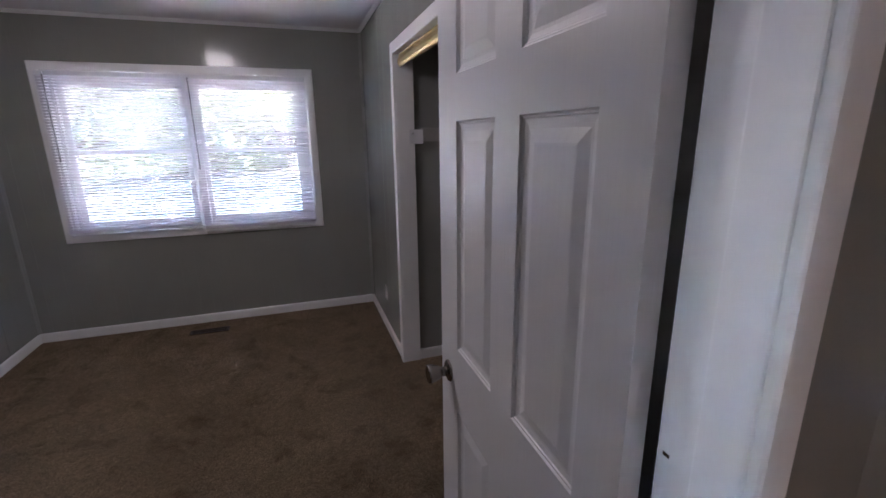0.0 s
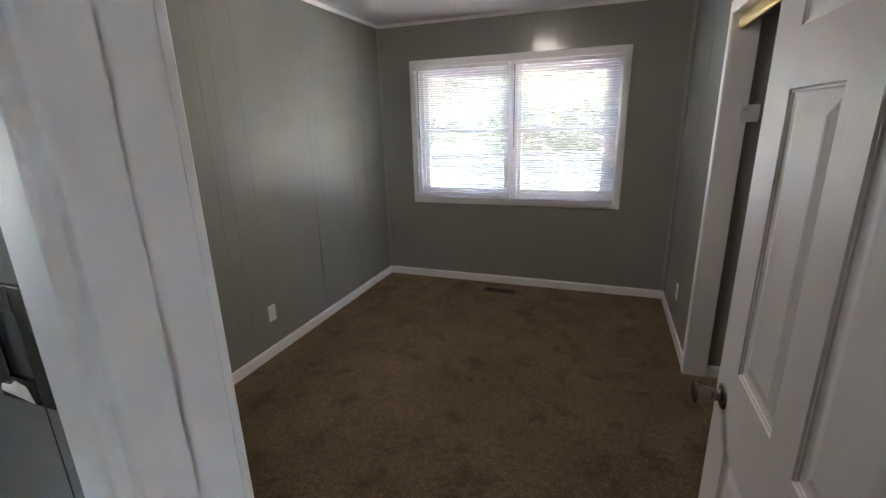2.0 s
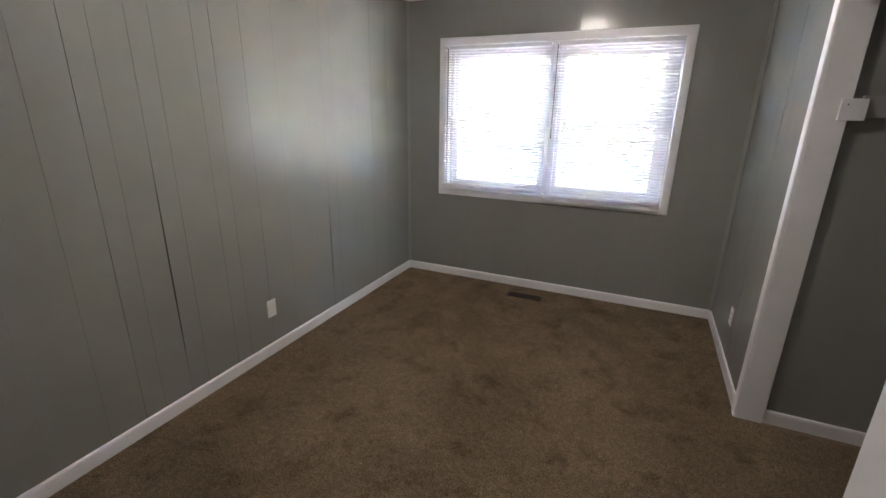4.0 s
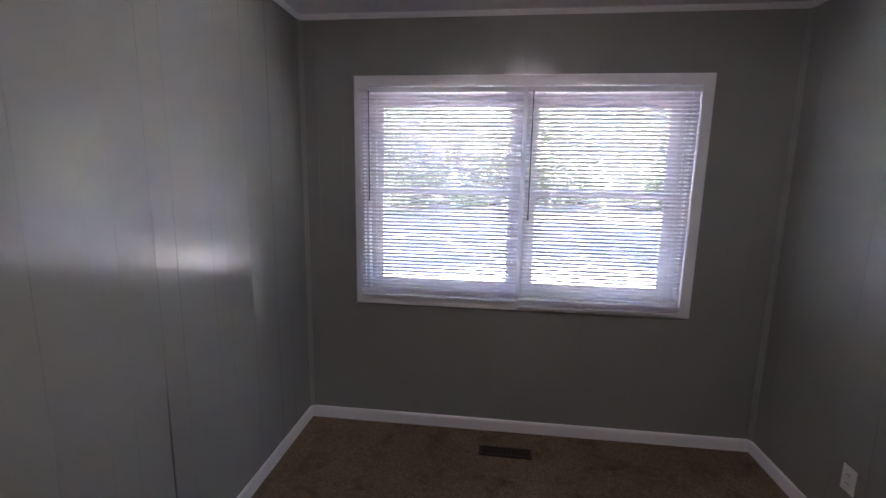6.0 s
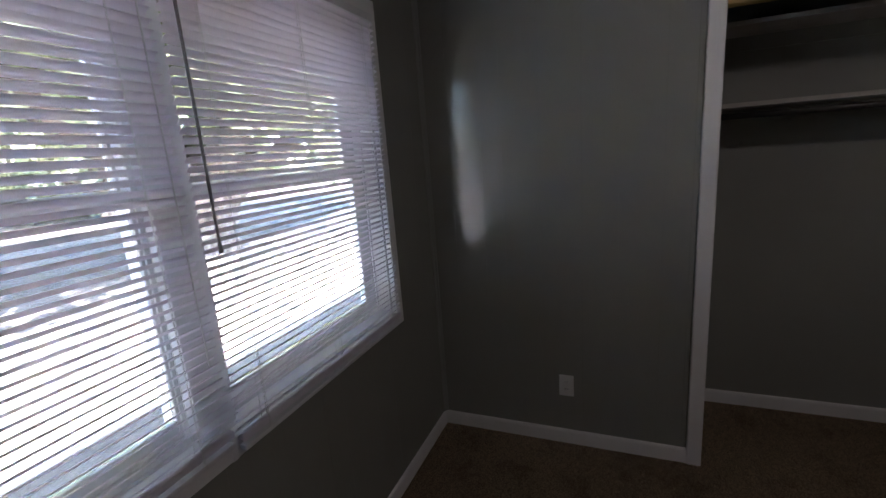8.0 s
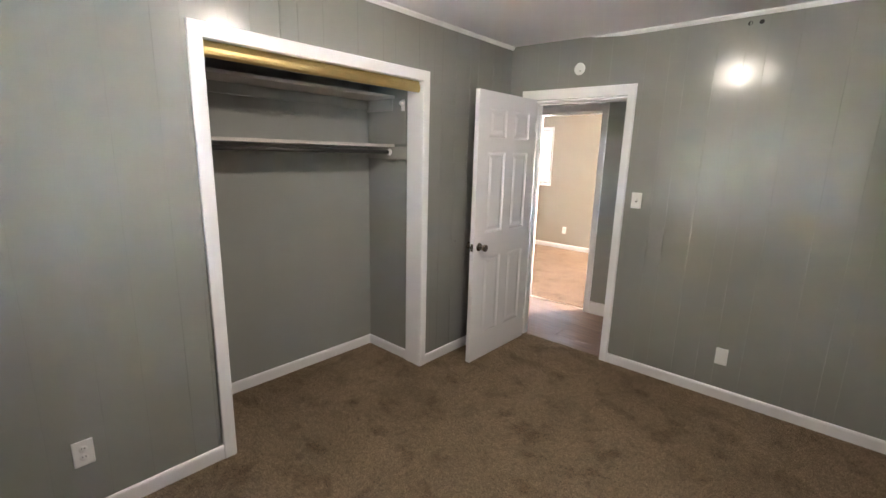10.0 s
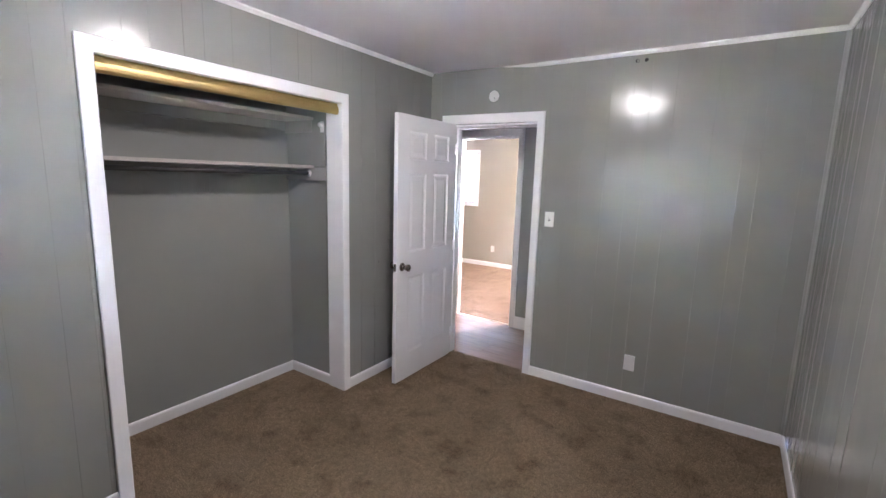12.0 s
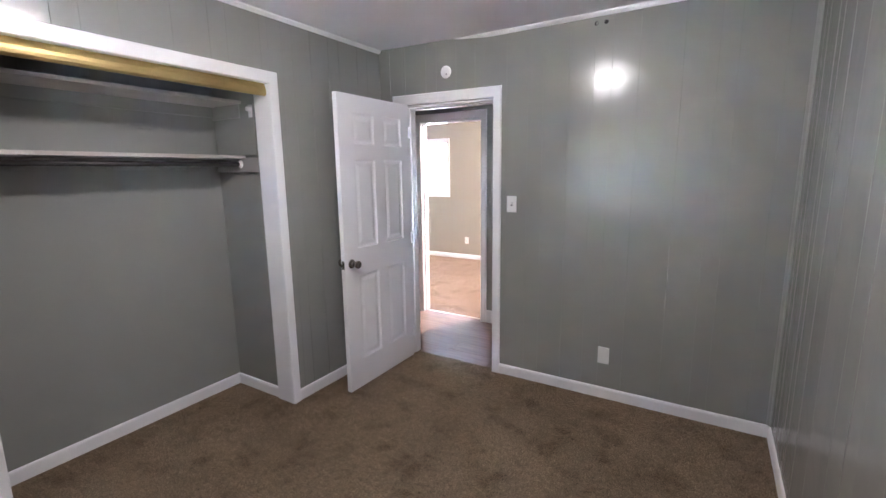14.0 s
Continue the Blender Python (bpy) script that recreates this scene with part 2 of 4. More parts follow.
def structure(name, bm, mat, label, category="wall"):
    return tagged(part(name, bm, mat), label, category, "", "structure")


SKEW = 0.072                                   # the doorway end of the south wall stands a little out of square


def skewed(bm):
    """Turns the part of the south wall past its doorway's west jamb slightly into the room."""
    for v in bm.verts:
        v.co.y += SKEW * min(max(v.co.x - 1.757, 0.0), 0.96)
    return bm


def spans(lo, hi, holes):
    """Cells of a wall round its holes: (a0, a1, z0, z1) over [lo, hi] x [0, top]."""
    cuts = sorted({lo, hi, *[v for h in holes for v in h[:2] if lo < v < hi]})
    return list(zip(cuts, cuts[1:]))


def wall(name, along, lo, hi, f0, f1, z1, holes, mat, label, z0=0.0):
    """A wall with thickness f0..f1 along x or y; holes go through it: (a0, a1, z0, z1)."""
    bm = bmesh.new()
    for a, b in spans(lo, hi, holes):
        zs, mid = [(z0, z1)], (a + b) / 2
        for h in holes:
            if h[0] < mid < h[1]:
                zs = [s for s in ((z0, h[2]), (h[3], z1)) if s[1] - s[0] > 1e-4]
        for c, d in zs:
            if along == "x":
                box(bm, a, b, f0, f1, c, d)
            else:
                box(bm, f0, f1, a, b, c, d)
    bmesh.ops.remove_doubles(bm, verts=bm.verts, dist=1e-5)
    if name == "wall_south":
        skewed(bm)
    return structure(name, bm, mat, label)


STRIPS = []


def strips(parent, along, face, side, grooves, lo, hi, z1, holes, seams=()):
    """Panelling: one board between each two grooves, proud of the wall, chamfered at the grooves; cut round holes. Built last."""
    STRIPS.append((parent, along, face, side, sorted(g for g in grooves if lo < g < hi), lo, hi, z1, holes, seams))


def sprung(bm, lower, upper):
    """Lets a board's edge at an open seam spring back over the lower half of the wall, so that the joint gapes."""
    for z in (0.12, 0.30, 0.45, 0.60, 0.80, 1.00, 1.20, 1.45):
        bmesh.ops.bisect_plane(bm, geom=bm.verts[:] + bm.edges[:] + bm.faces[:], plane_co=(0, 0, z), plane_no=(0, 0, 1))
    mid = sum(v.co.y for v in bm.verts) / len(bm.verts)
    for v in bm.verts:
        far = (upper or lower) > 2.0
        lo, hi = (0.10, 1.0) if far else (0.12, 1.45)
        f = (v.co.z - lo) / (hi - lo)
        gap = (0.0065 if far else 0.004) * math.sin(math.pi * f ** 0.9) ** 1.3 if 0 < f < 1 else 0.0
        if lower is not None and v.co.y < mid:
            v.co.y += gap * 0.35
        if upper is not None and v.co.y > mid:
            v.co.y -= gap


def build_strips(parent, along, face, side, grooves, lo, hi, z1, holes, seams):
    d, c = 0.005, (0.0012 if parent is wall_w else 0.0012 if parent is wall_s else 0.0007)
    edges = [lo, *grooves, hi]
    rng = random.Random(int(lo * 100 + hi * 1000) + len(grooves))
    for a, b in zip(edges, edges[1:]):
        for p, q in spans(a, b, holes):
            zs = [(0.0, z1)]
            for h in holes:
                if h[0] < (p + q) / 2 < h[1]:
                    zs = [s for s in ((0.0, h[2]), (h[3], z1)) if s[1] - s[0] > 0.01]
            ga = (0.0003 if p in seams else 0.0001) if p in grooves else 0.0
            gb = (0.0003 if q in seams else 0.0001) if q in grooves else 0.0
            ca, cb = (c if ga else 0.0), (c if gb else 0.0)
            e = rng.uniform(-1, 1) * min(0.0011, (q - p) * 0.010)      # boards never lie quite flat
            prof = [(p + ga, 0), (p + ga, d + e - ca), (p + ga + ca, d + e), (q - gb - cb, d - e), (q - gb, d - e - cb), (q - gb, 0)]
            prof = list(dict.fromkeys(prof))
            for s0, s1 in zs:
                bm = bmesh.new()
                loop = [(u, face + side * v, s0) if along == "x" else (face + side * v, u, s0) for u, v in prof]
                extrude(bm, loop, (0, 0, s1 - s0))
                if parent is wall_w and (p in seams or q in seams):
                    sprung(bm, p if p in seams else None, q if q in seams else None)
                if parent is wall_s:
                    skewed(bm)
                part("panel_board", bm, PAINT, parent)


def run(name, pts, prof, mat, label, category):
    """Trim with a profile (out, up) along straight lines; each piece (x0, y0, x1, y1, nx, ny) is one mesh joined into one setting object."""
    bm = bmesh.new()
    for x0, y0, x1, y1, nx, ny in pts:
        extrude(bm, [(x0 + nx * o, y0 + ny * o, u) for o, u in prof], (x1 - x0, y1 - y0, 0))
    return structure(name, bm, mat, label, category)


# ---- the bedroom shell ----
DOOR = (1.757, 2.432, 0.0, 2.047)              # doorway in the south wall: x0, x1, z0, z1
WIN = (0.388, 2.226, 0.860, 2.086)             # window opening in the north wall
CLO = (1.128, 2.515, 0.0, 2.078)               # closet opening in the east wall: y0, y1, z0, z1
CLX = 3.320                                    # back of the closet

bm = bmesh.new()
box(bm, -0.005, CLX + 0.005, -0.035, DD + 0.005, -0.03, 0.0)
structure("floor", bm, CARPET, "brown cut-pile carpet with the shade of brushed patches in its colour", "carpet")
bm = bmesh.new()
box(bm, -0.15, CLX + 0.15, -0.12, DD + 0.13, HH, HH + 0.06)
structure("ceiling", bm, CEIL, "white painted flat ceiling", "ceiling")

MODULE = (0.0, 0.10, 0.25, 0.355, 0.56, 0.664, 0.85, 1.08)
west_grooves = [round(1.102 + 1.245 * k + o, 4) for k in (-1, 0, 1, 2) for o in MODULE]
west_seams = [round(1.102 + 1.245 * k + 0.25, 4) for k in (-1, 0, 1, 2)]
wall_w = wall("wall_west", "y", -0.12, DD + 0.13, -0.12, -0.005, HH, [], PAINT, "grey painted wall panelled with vertical boards")
# Black strips stand in for the shade in the gaps behind sprung joints.
for g in west_seams[:3]:
    part("seam_shade", box(bmesh.new(), -0.0049, -0.0044, g - 0.009, g + 0.006, 0.08, 1.5), DARK, wall_w, "black strip for the shade behind a sprung board joint")
strips(wall_w, "y", -0.005, 1, west_grooves, 0.0, DD, HH, [], west_seams)
south_grooves = [0.12, 0.326, 0.418, 0.588, 0.819, 0.972, 1.078, 1.230, 1.40, 1.505, 1.66, 1.90, 2.05, 2.21, 2.30, 2.48, 2.62]
wall_s = wall("wall_south", "x", 0.0, WW, -0.115, -0.005, HH, [(1.739, 2.507, 0.0, 2.049)], PAINT, "grey painted panelled wall with the bedroom doorway")
strips(wall_s, "x", -0.005, 1, south_grooves, 0.0, WW, HH, [(1.739, 2.507, 0.0, 2.049)], [1.230, 0.0])
wall("wall_hall_north", "x", WW + 0.0005, 5.5, -0.046, 0.064, HH, [], PAINT, "grey painted hall wall beyond the bedroom doorway")
north_grooves = [0.10, 0.25, 0.36, 0.56, 0.66, 0.85, 1.08, 1.19, 1.29, 1.451, 1.494, 1.69, 1.80, 2.02, 2.17, 2.31, 2.41, 2.57]
wall_n = wall("wall_north", "x", -0.12, CLX + 0.12, DD + 0.005, DD + 0.13, HH, [WIN], PAINT, "grey painted panelled wall with the window")
strips(wall_n, "x", DD + 0.005, -1, north_grooves, 0.0, WW, HH, [WIN])
east_grooves = [0.22, 0.33, 0.52, 0.62, 0.78, 0.93, 1.01, 1.16, 1.37, 1.47, 1.66, 1.89, 2.04, 2.14, 2.29, 2.40, 2.60, 2.71, 2.89, 3.05,
                3.242, 3.418, 3.521, 3.68]
wall_e = wall("wall_east", "y", -0.005, DD + 0.005, WW + 0.005, WW + 0.10, HH, [(CLO[0] - 0.022, CLO[1] + 0.021, 0.0, CLO[3] + 0.021)], PAINT, "grey painted panelled wall with the closet opening")
strips(wall_e, "y", WW + 0.005, -1, east_grooves, 0.0, DD, HH, [(CLO[0] - 0.022, CLO[1] + 0.021, 0.0, CLO[3] + 0.021)])

# closet interior walls
wall("wall_closet_back", "y", 0.9, 2.75, CLX, CLX + 0.1, HH, [], PLAIN, "grey painted back wall of the closet")
wall("wall_closet_south", "x", WW + 0.10, CLX, 1.0, 1.107, HH, [], PLAIN, "grey painted end wall of the closet")
wall("wall_closet_north", "x", WW + 0.10, CLX, 2.537, 2.66, HH, [], PLAIN, "grey painted end wall of the closet")

BASE = [(0, 0.001), (0.012, 0.001), (0.012, 0.060), (0.010, 0.070), (0.006, 0.076), (0, 0.078)]
run("baseboard", [
    (0, 0, 0, DD, 1, 0), (0.012, DD, WW - 0.012, DD, 0, -1), (WW, DD, WW, 2.578, -1, 0), (WW, 1.068, WW, 0, -1, 0),
    (0.012, 0, 1.694, 0, 0, 1), (2.598, 0.063, WW - 0.012, 0.066, 0, 1),
    (CLX, 1.107, CLX, 2.537, -1, 0), (WW + 0.14, 1.107, CLX - 0.012, 1.107, 0, 1), (WW + 0.116, 2.537, CLX - 0.012, 2.537, 0, -1),
], BASE, TRIM, "white painted baseboard", "baseboard")
CROWN = [(0, HH - 0.026), (0.006, HH - 0.026), (0.012, HH - 0.018), (0.020, HH - 0.010), (0.022, HH - 0.001), (0, HH - 0.001)]
run("trim_ceiling", [
    (0, 0.022, 0, DD - 0.022, 1, 0), (0, DD, WW, DD, 0, -1), (WW, 0.022, WW, DD - 0.022, -1, 0), (0, 0, WW, 0, 0, 1),
], CROWN, TRIM, "narrow white moulding round the ceiling", "moulding")
bm = bmesh.new()
for cx, cy, sx, sy in ((0, 0, 1, 1), (0, DD, 1, -1), (WW, DD, -1, -1), (WW, 0, -1, 1)):
    loop = [(cx, cy), (cx + sx * 0.022, cy), (cx + sx * 0.020, cy + sy * 0.006), (cx + sx * 0.009, cy + sy * 0.012), (cx + sx * 0.006, cy + sy * 0.020), (cx, cy + sy * 0.022)]
    extrude(bm, [(x, y, 0.079) for x, y in loop], (0, 0, HH - 0.027 - 0.079))
structure("trim_corner", bm, PLAIN, "grey painted corner mouldings", "moulding")


def sweep(bm, along, face, side, prof, loops, closed):
    """Carries a casing profile (u across the width, v out of the wall) round an opening; loops(u) gives the corner points, so corners are mitred."""
    rings = []
    for u, v in prof:
        rings.append([bm.verts.new((a, face + side * v, z) if along == "x" else (face + side * v, a, z)) for a, z in loops(u)])
    k = len(rings[0])
    for p, q in zip(rings, rings[1:]):
        for i in range(k if closed else k - 1):
            bm.faces.new((p[i], p[(i + 1) % k], q[(i + 1) % k], q[i]))
    return bm


def eased(t):
    """Profile of a flat painted casing with rounded edges."""
    return [(0.0, 0.0), (0.0, t * 0.72), (0.03, t * 0.9), (0.09, t), (0.5, t * 1.03), (0.91, t), (0.97, t * 0.9), (1.0, t * 0.72), (1.0, 0.0)]


def casing(name, along, face, side, a0, a1, top, w0, w1, wt, thick, mat, label, floor=0.0, skew=False):
    """Door casing round an opening a0..a1 up to top: two legs and a head with mitred corners."""
    bm = sweep(bmesh.new(), along, face, side, eased(thick),
               lambda u: [(a0 - w0 * u, floor), (a0 - w0 * u, top + wt * u), (a1 + w1 * u, top + wt * u), (a1 + w1 * u, floor)], False)
    if skew:
        skewed(bm)
    return structure(name, bm, mat, label, "door casing")


# bedroom doorway: casings, jambs with stop
casing("trim_doorway", "x", 0.0, 1, 1.757, 2.525, 2.050, 0.061, 0.070, 0.075, 0.015, TRIM, "white casing round the bedroom doorway", skew=True)
casing("trim_doorway_hall", "x", -0.115, -1, 1.757, 2.482, 2.050, 0.052, 0.052, 0.075, 0.014, TRIM, "white casing on the hall side of the doorway", skew=True)
bm = bmesh.new()
box(bm, 1.740, 1.757, -0.115, 0.0, 0, 2.047, 0.001)
box(bm, 2.487, 2.505, -0.115, 0.0, 0, 2.047, 0.001)
box(bm, 1.757, 2.487, -0.115, 0.0, 2.032, 2.047, 0.002)
box(bm, 1.748, 1.767, -0.1145, -0.062, 0, 2.031, 0.003)
box(bm, 2.477, 2.496, -0.1145, -0.056, 0, 2.031, 0.004)
box(bm, 1.760, 2.484, -0.1145, -0.062, 2.021, 2.041, 0.003)
skewed(bm)
door_jamb = structure("trim_door_jamb", bm, TRIM, "white painted door jamb with stop", "door jamb")
part("paint_chip", box(bmesh.new(), 2.4862, 2.4875, 0.033, 0.043, 1.201, 1.206, 0.0004), NICKEL, door_jamb, "dark scuffed chip in the paint")
strike = thing("strike_plate", (1.757, -0.030, 0.931), "small dark metal strike plate on the door jamb", "strike plate")
part("plate", box(bmesh.new(), 0.0, 0.0015, -0.014, 0.014, -0.028, 0.028, 0.0006), BRONZE, strike)
part("latch_hole", box(bmesh.new(), 0.0012, 0.002, -0.007, 0.007, -0.011, 0.011), DARK, strike)

# closet opening: casing, jambs
casing("trim_closet", "y", WW, -1, CLO[0], CLO[1], CLO[3], 0.061, 0.063, 0.068, 0.017, TRIM, "white casing round the closet opening")
bm = bmesh.new()
box(bm, WW, 2.862, CLO[0] - 0.0205, CLO[0], 0, CLO[3], 0.003)
box(bm, WW, 2.832, CLO[1], CLO[1] + 0.020, 0, CLO[3], 0.003)
box(bm, WW, 2.862, CLO[0], CLO[1], CLO[3], CLO[3] + 0.02, 0.003)
structure("trim_closet_jamb", bm, TRIM, "white painted closet jamb boards", "door jamb")

# ---- closet fittings ----
track = thing("closet_door_track", (2.745, 0, CLO[3]), "gold-coloured metal sliding-door track under the closet head", "door track")
y0, y1 = CLO[0] + 0.003, CLO[1] - 0.002
bm = bmesh.new()
prof = [(0, 0), (0, -0.008), (-0.004, -0.018), (-0.010, -0.030), (-0.012, -0.045), (-0.010, -0.060), (-0.003, -0.070), (0.006, -0.072),
        (0.006, -0.069), (-0.001, -0.067), (-0.007, -0.058), (-0.009, -0.045), (-0.007, -0.031), (-0.001, -0.019), (0.003, -0.008), (0.003, 0)]
extrude(bm, [(a, y0, b) for a, b in prof], (0, y1 - y0, 0))
part("fascia", bm, BRASS, track)
bm = bmesh.new()
for off in (0.012, 0.045, 0.078):
    box(bm, off, off + 0.002, y0, y1, -0.034, -0.002)
box(bm, 0.004, 0.08, y0, y1, -0.003, -0.001)
part("channel", bm, BRASS, track)


def shelf(z, depth, label, lip, mat):
    s = thing("closet_shelf", (0, 0, z), label, "shelf", "shelves in the closet")
    bm = bmesh.new()
    box(bm, CLX - depth, CLX - 0.001, 1.109, 2.535, -0.019, 0.0, 0.002)
    part("board", bm, mat, s)
    part("front_edge", box(bmesh.new(), CLX - depth - 0.005, CLX - depth - 0.0002, 1.110, 2.534, -0.0195, 0.0005, 0.0015), SHELF_RAW, s)
    for a, b in ((1.108, 1.127), (2.517, 2.536)):
        part("cleat", box(bmesh.new(), CLX - lip, CLX - 0.002, a, b, -0.105, -0.0195, 0.002), SHELF, s)
    if lip > 0.4:
        part("end_board", box(bmesh.new(), 2.885, CLX - 0.0205, 1.1075, 1.1078 + 0.014, 0.002, 0.320, 0.002), PLAIN, s)
    part("back_cleat", box(bmesh.new(), CLX - 0.020, CLX - 0.001, 1.128, 2.516, -0.085, -0.0195, 0.002), PLAIN, s)
    return s


shelf(1.663, 0.300, "grey-painted closet shelf board with a pale edge", 0.452, SHELF)
shelf(2.005, 0.300, "unpainted upper closet shelf board on wall cleats", 0.30, SHELF_RAW)
rod = thing("closet_rod", (CLX - 0.27, 0, 1.607), "dark metal clothes rod under the closet shelf", "closet rod")
part("rod", lathe(bmesh.new(), [(0.0, 1.128), (0.014, 1.128), (0.014, 2.516), (0.0, 2.516)], 16, pose(0, 0, 0, -90)), CHROME, rod)
for y, s in ((1.128, -90), (2.516, 90)):
    part("rod_socket", lathe(bmesh.new(), [(0.026, 0), (0.026, 0.003), (0.018, 0.006), (0.018, 0.016), (0.0145, 0.016), (0.0145, 0.0)], 18, pose(0, y, 0, s)), IVORY, rod, "white plastic rod socket")
clip = thing("closet_bracket", (2.838, 2.5145, 1.588), "pale painted bracket block screwed to the closet jamb", "bracket")
part("block", box(bmesh.new(), -0.044, 0.046, -0.012, 0.0, -0.044, 0.044, 0.002), RAILW, clip)
part("screw", lathe(bmesh.new(), [(0, 0.0135), (0.003, 0.013), (0.0038, 0.0118)], 10, pose(-0.02, 0, 0.02, 90)), NICKEL, clip)
hook = thing("closet_hook", (CLX - 0.41, 1.1222, 1.945), "small white hook on the closet end wall", "hook")
part("hook_body", lathe(bmesh.new(), [(0, 0), (0.017, 0), (0.019, 0.006), (0.012, 0.014), (0.015, 0.026), (0, 0.030)], 14, pose(0, 0, 0, -90)), IVORY, hook)
part("back_plate", box(bmesh.new(), -0.017, 0.017, 0.0, 0.005, -0.050, 0.026, 0.002), IVORY, hook)

# ---- the six-panel door ----
door = thing("door_1", (2.4525, 0.074, 0.016), "white six-panel moulded door standing wide open", "door")
LW, LH, LT = 0.760, 2.032, 0.035
COLS, ROWS_Z = ((0.099, 0.312), (0.412, 0.627)), ((0.209, 0.822), (1.014, 1.611), (1.716, 1.917))


def panel_ring(bm, y0, y1, z0, z1, face, sgn):
    """Moulded recess: from the face down a stepped edge to a groove and up a slope to the raised field."""
    steps = ((0, 0), (0.003, 0.0035), (0.006, 0.004), (0.008, 0.0065), (0.012, 0.0075), (0.018, 0.0085), (0.024, 0.0085), (0.046, 0.003), (0.050, 0.0025))
    rings = []
    for o, dep in steps:
        x = face + sgn * dep
        rings.append([bm.verts.new(p) for p in ((x, y0 + o, z0 + o), (x, y1 - o, z0 + o), (x, y1 - o, z1 - o), (x, y0 + o, z1 - o))])
    for a, b in zip(rings, rings[1:]):
        for k in range(4):
            bm.faces.new((a[k], a[(k + 1) % 4], b[(k + 1) % 4], b[k]))
    bm.faces.new(rings[-1])


bm = bmesh.new()
ys = [0, *COLS[0], *COLS[1], LW]
zs = [0, *ROWS_Z[0], *ROWS_Z[1], *ROWS_Z[2], LH]
for i, (a, b) in enumerate(zip(ys, ys[1:])):
    for j, (c, d) in enumerate(zip(zs, zs[1:])):
        if not (i % 2 == 1 and j % 2 == 1):
            for x in (0.0, LT):
                bm.faces.new([bm.verts.new(p) for p in ((x, a, c), (x, b, c), (x, b, d), (x, a, d))])
for quad in (((0, 0, 0), (LT, 0, 0), (LT, LW, 0), (0, LW, 0)), ((0, 0, LH), (LT, 0, LH), (LT, LW, LH), (0, LW, LH)),
             ((0, 0, 0), (LT, 0, 0), (LT, 0, LH), (0, 0, LH)), ((0, LW, 0), (LT, LW, 0), (LT, LW, LH), (0, LW, LH))):
    bm.faces.new([bm.verts.new(p) for p in quad])
bmesh.ops.remove_doubles(bm, verts=bm.verts, dist=1e-5)
part("leaf", bm, DOORW, door)
for a, b in COLS:
    for c, d in ROWS_Z:
        bm = bmesh.new()
        panel_ring(bm, a, b, c, d, 0.0, 1)
        panel_ring(bm, a, b, c, d, LT, -1)
        part("door_panel", bm, DOORW, door)
KN = [(0.0, 0.064), (0.016, 0.0645), (0.022, 0.066), (0.0255, 0.0645), (0.0268, 0.060), (0.0262, 0.053), (0.0235, 0.044), (0.0205, 0.036), (0.0185, 0.030), (0.0145, 0.0245), (0.0135, 0.010),
      (0.020, 0.0085), (0.029, 0.006), (0.032, 0.002), (0.032, 0.0)]
for x, s in ((0.0, -90), (LT, 90)):
    part("door_knob", lathe(bmesh.new(), KN, 28, pose(x, 0.696, 0.915, 0, s)), NICKEL, door, "aged nickel round door knob")
bm = bmesh.new()
box(bm, 0.006, 0.029, LW, LW + 0.0015, 0.887, 0.943)
box(bm, 0.010, 0.025, LW + 0.001, LW + 0.012, 0.905, 0.925, 0.003)
part("latch", bm, NICKEL, door)
for z in (0.20, 1.00, 1.83):
    bm = bmesh.new()
    lathe(bm, [(0, -0.046), (0.006, -0.046), (0.006, 0.046), (0, 0.046)], 12, Matrix.Translation((LT + 0.004, -0.030, z)))
    box(bm, LT - 0.030, LT + 0.002, -0.030, -0.0285, z - 0.044, z + 0.044)
    box(bm, LT - 0.031, LT - 0.002, -0.0018, -0.0002, z - 0.044, z + 0.044)
    box(bm, LT - 0.004, LT + 0.002, -0.030, -0.0005, z - 0.044, z + 0.044)
    part("hinge", bm, DOORW, door, "white painted butt hinge")

# ---- the window ----
window = thing("window_1", (0, DD, 0), "white double window with two double-hung units", "window", "", "structure")
x0, x1, z0, z1 = WIN
bm = bmesh.new()
TX0, TX1, TZ0, TZ1 = 0.326, 2.288, 0.801, 2.147
sweep(bm, "x", 0.0, -1, eased(0.020), lambda u: [(x0 + (TX0 - x0) * u, z0 + (TZ0 - z0) * u), (x0 + (TX0 - x0) * u, z1 + (TZ1 - z1) * u),
                                                 (x1 + (TX1 - x1) * u, z1 + (TZ1 - z1) * u), (x1 + (TX1 - x1) * u, z0 + (TZ0 - z0) * u)], True)
box(bm, 1.300, 1.318, -0.022, 0.0, TZ0 + 0.001, z0 + 0.02, 0.002)
part("window_casing", bm, TRIM, window)
bm = bmesh.new()
for a, b, c, d in ((x0, x0 + 0.018, z0, z1), (x1 - 0.018, x1, z0, z1), (x0, x1, z1 - 0.018, z1), (x0, x1, z0, z0 + 0.02)):
    box(bm, a, b, 0.0, 0.125, c, d)
part("window_sill", bm, TRIM, window)
bm = bmesh.new()
box(bm, 1.255, 1.365, 0.020, 0.125, z0 + 0.02, z1 - 0.018, 0.003)
part("mullion", bm, VINYLF, window)
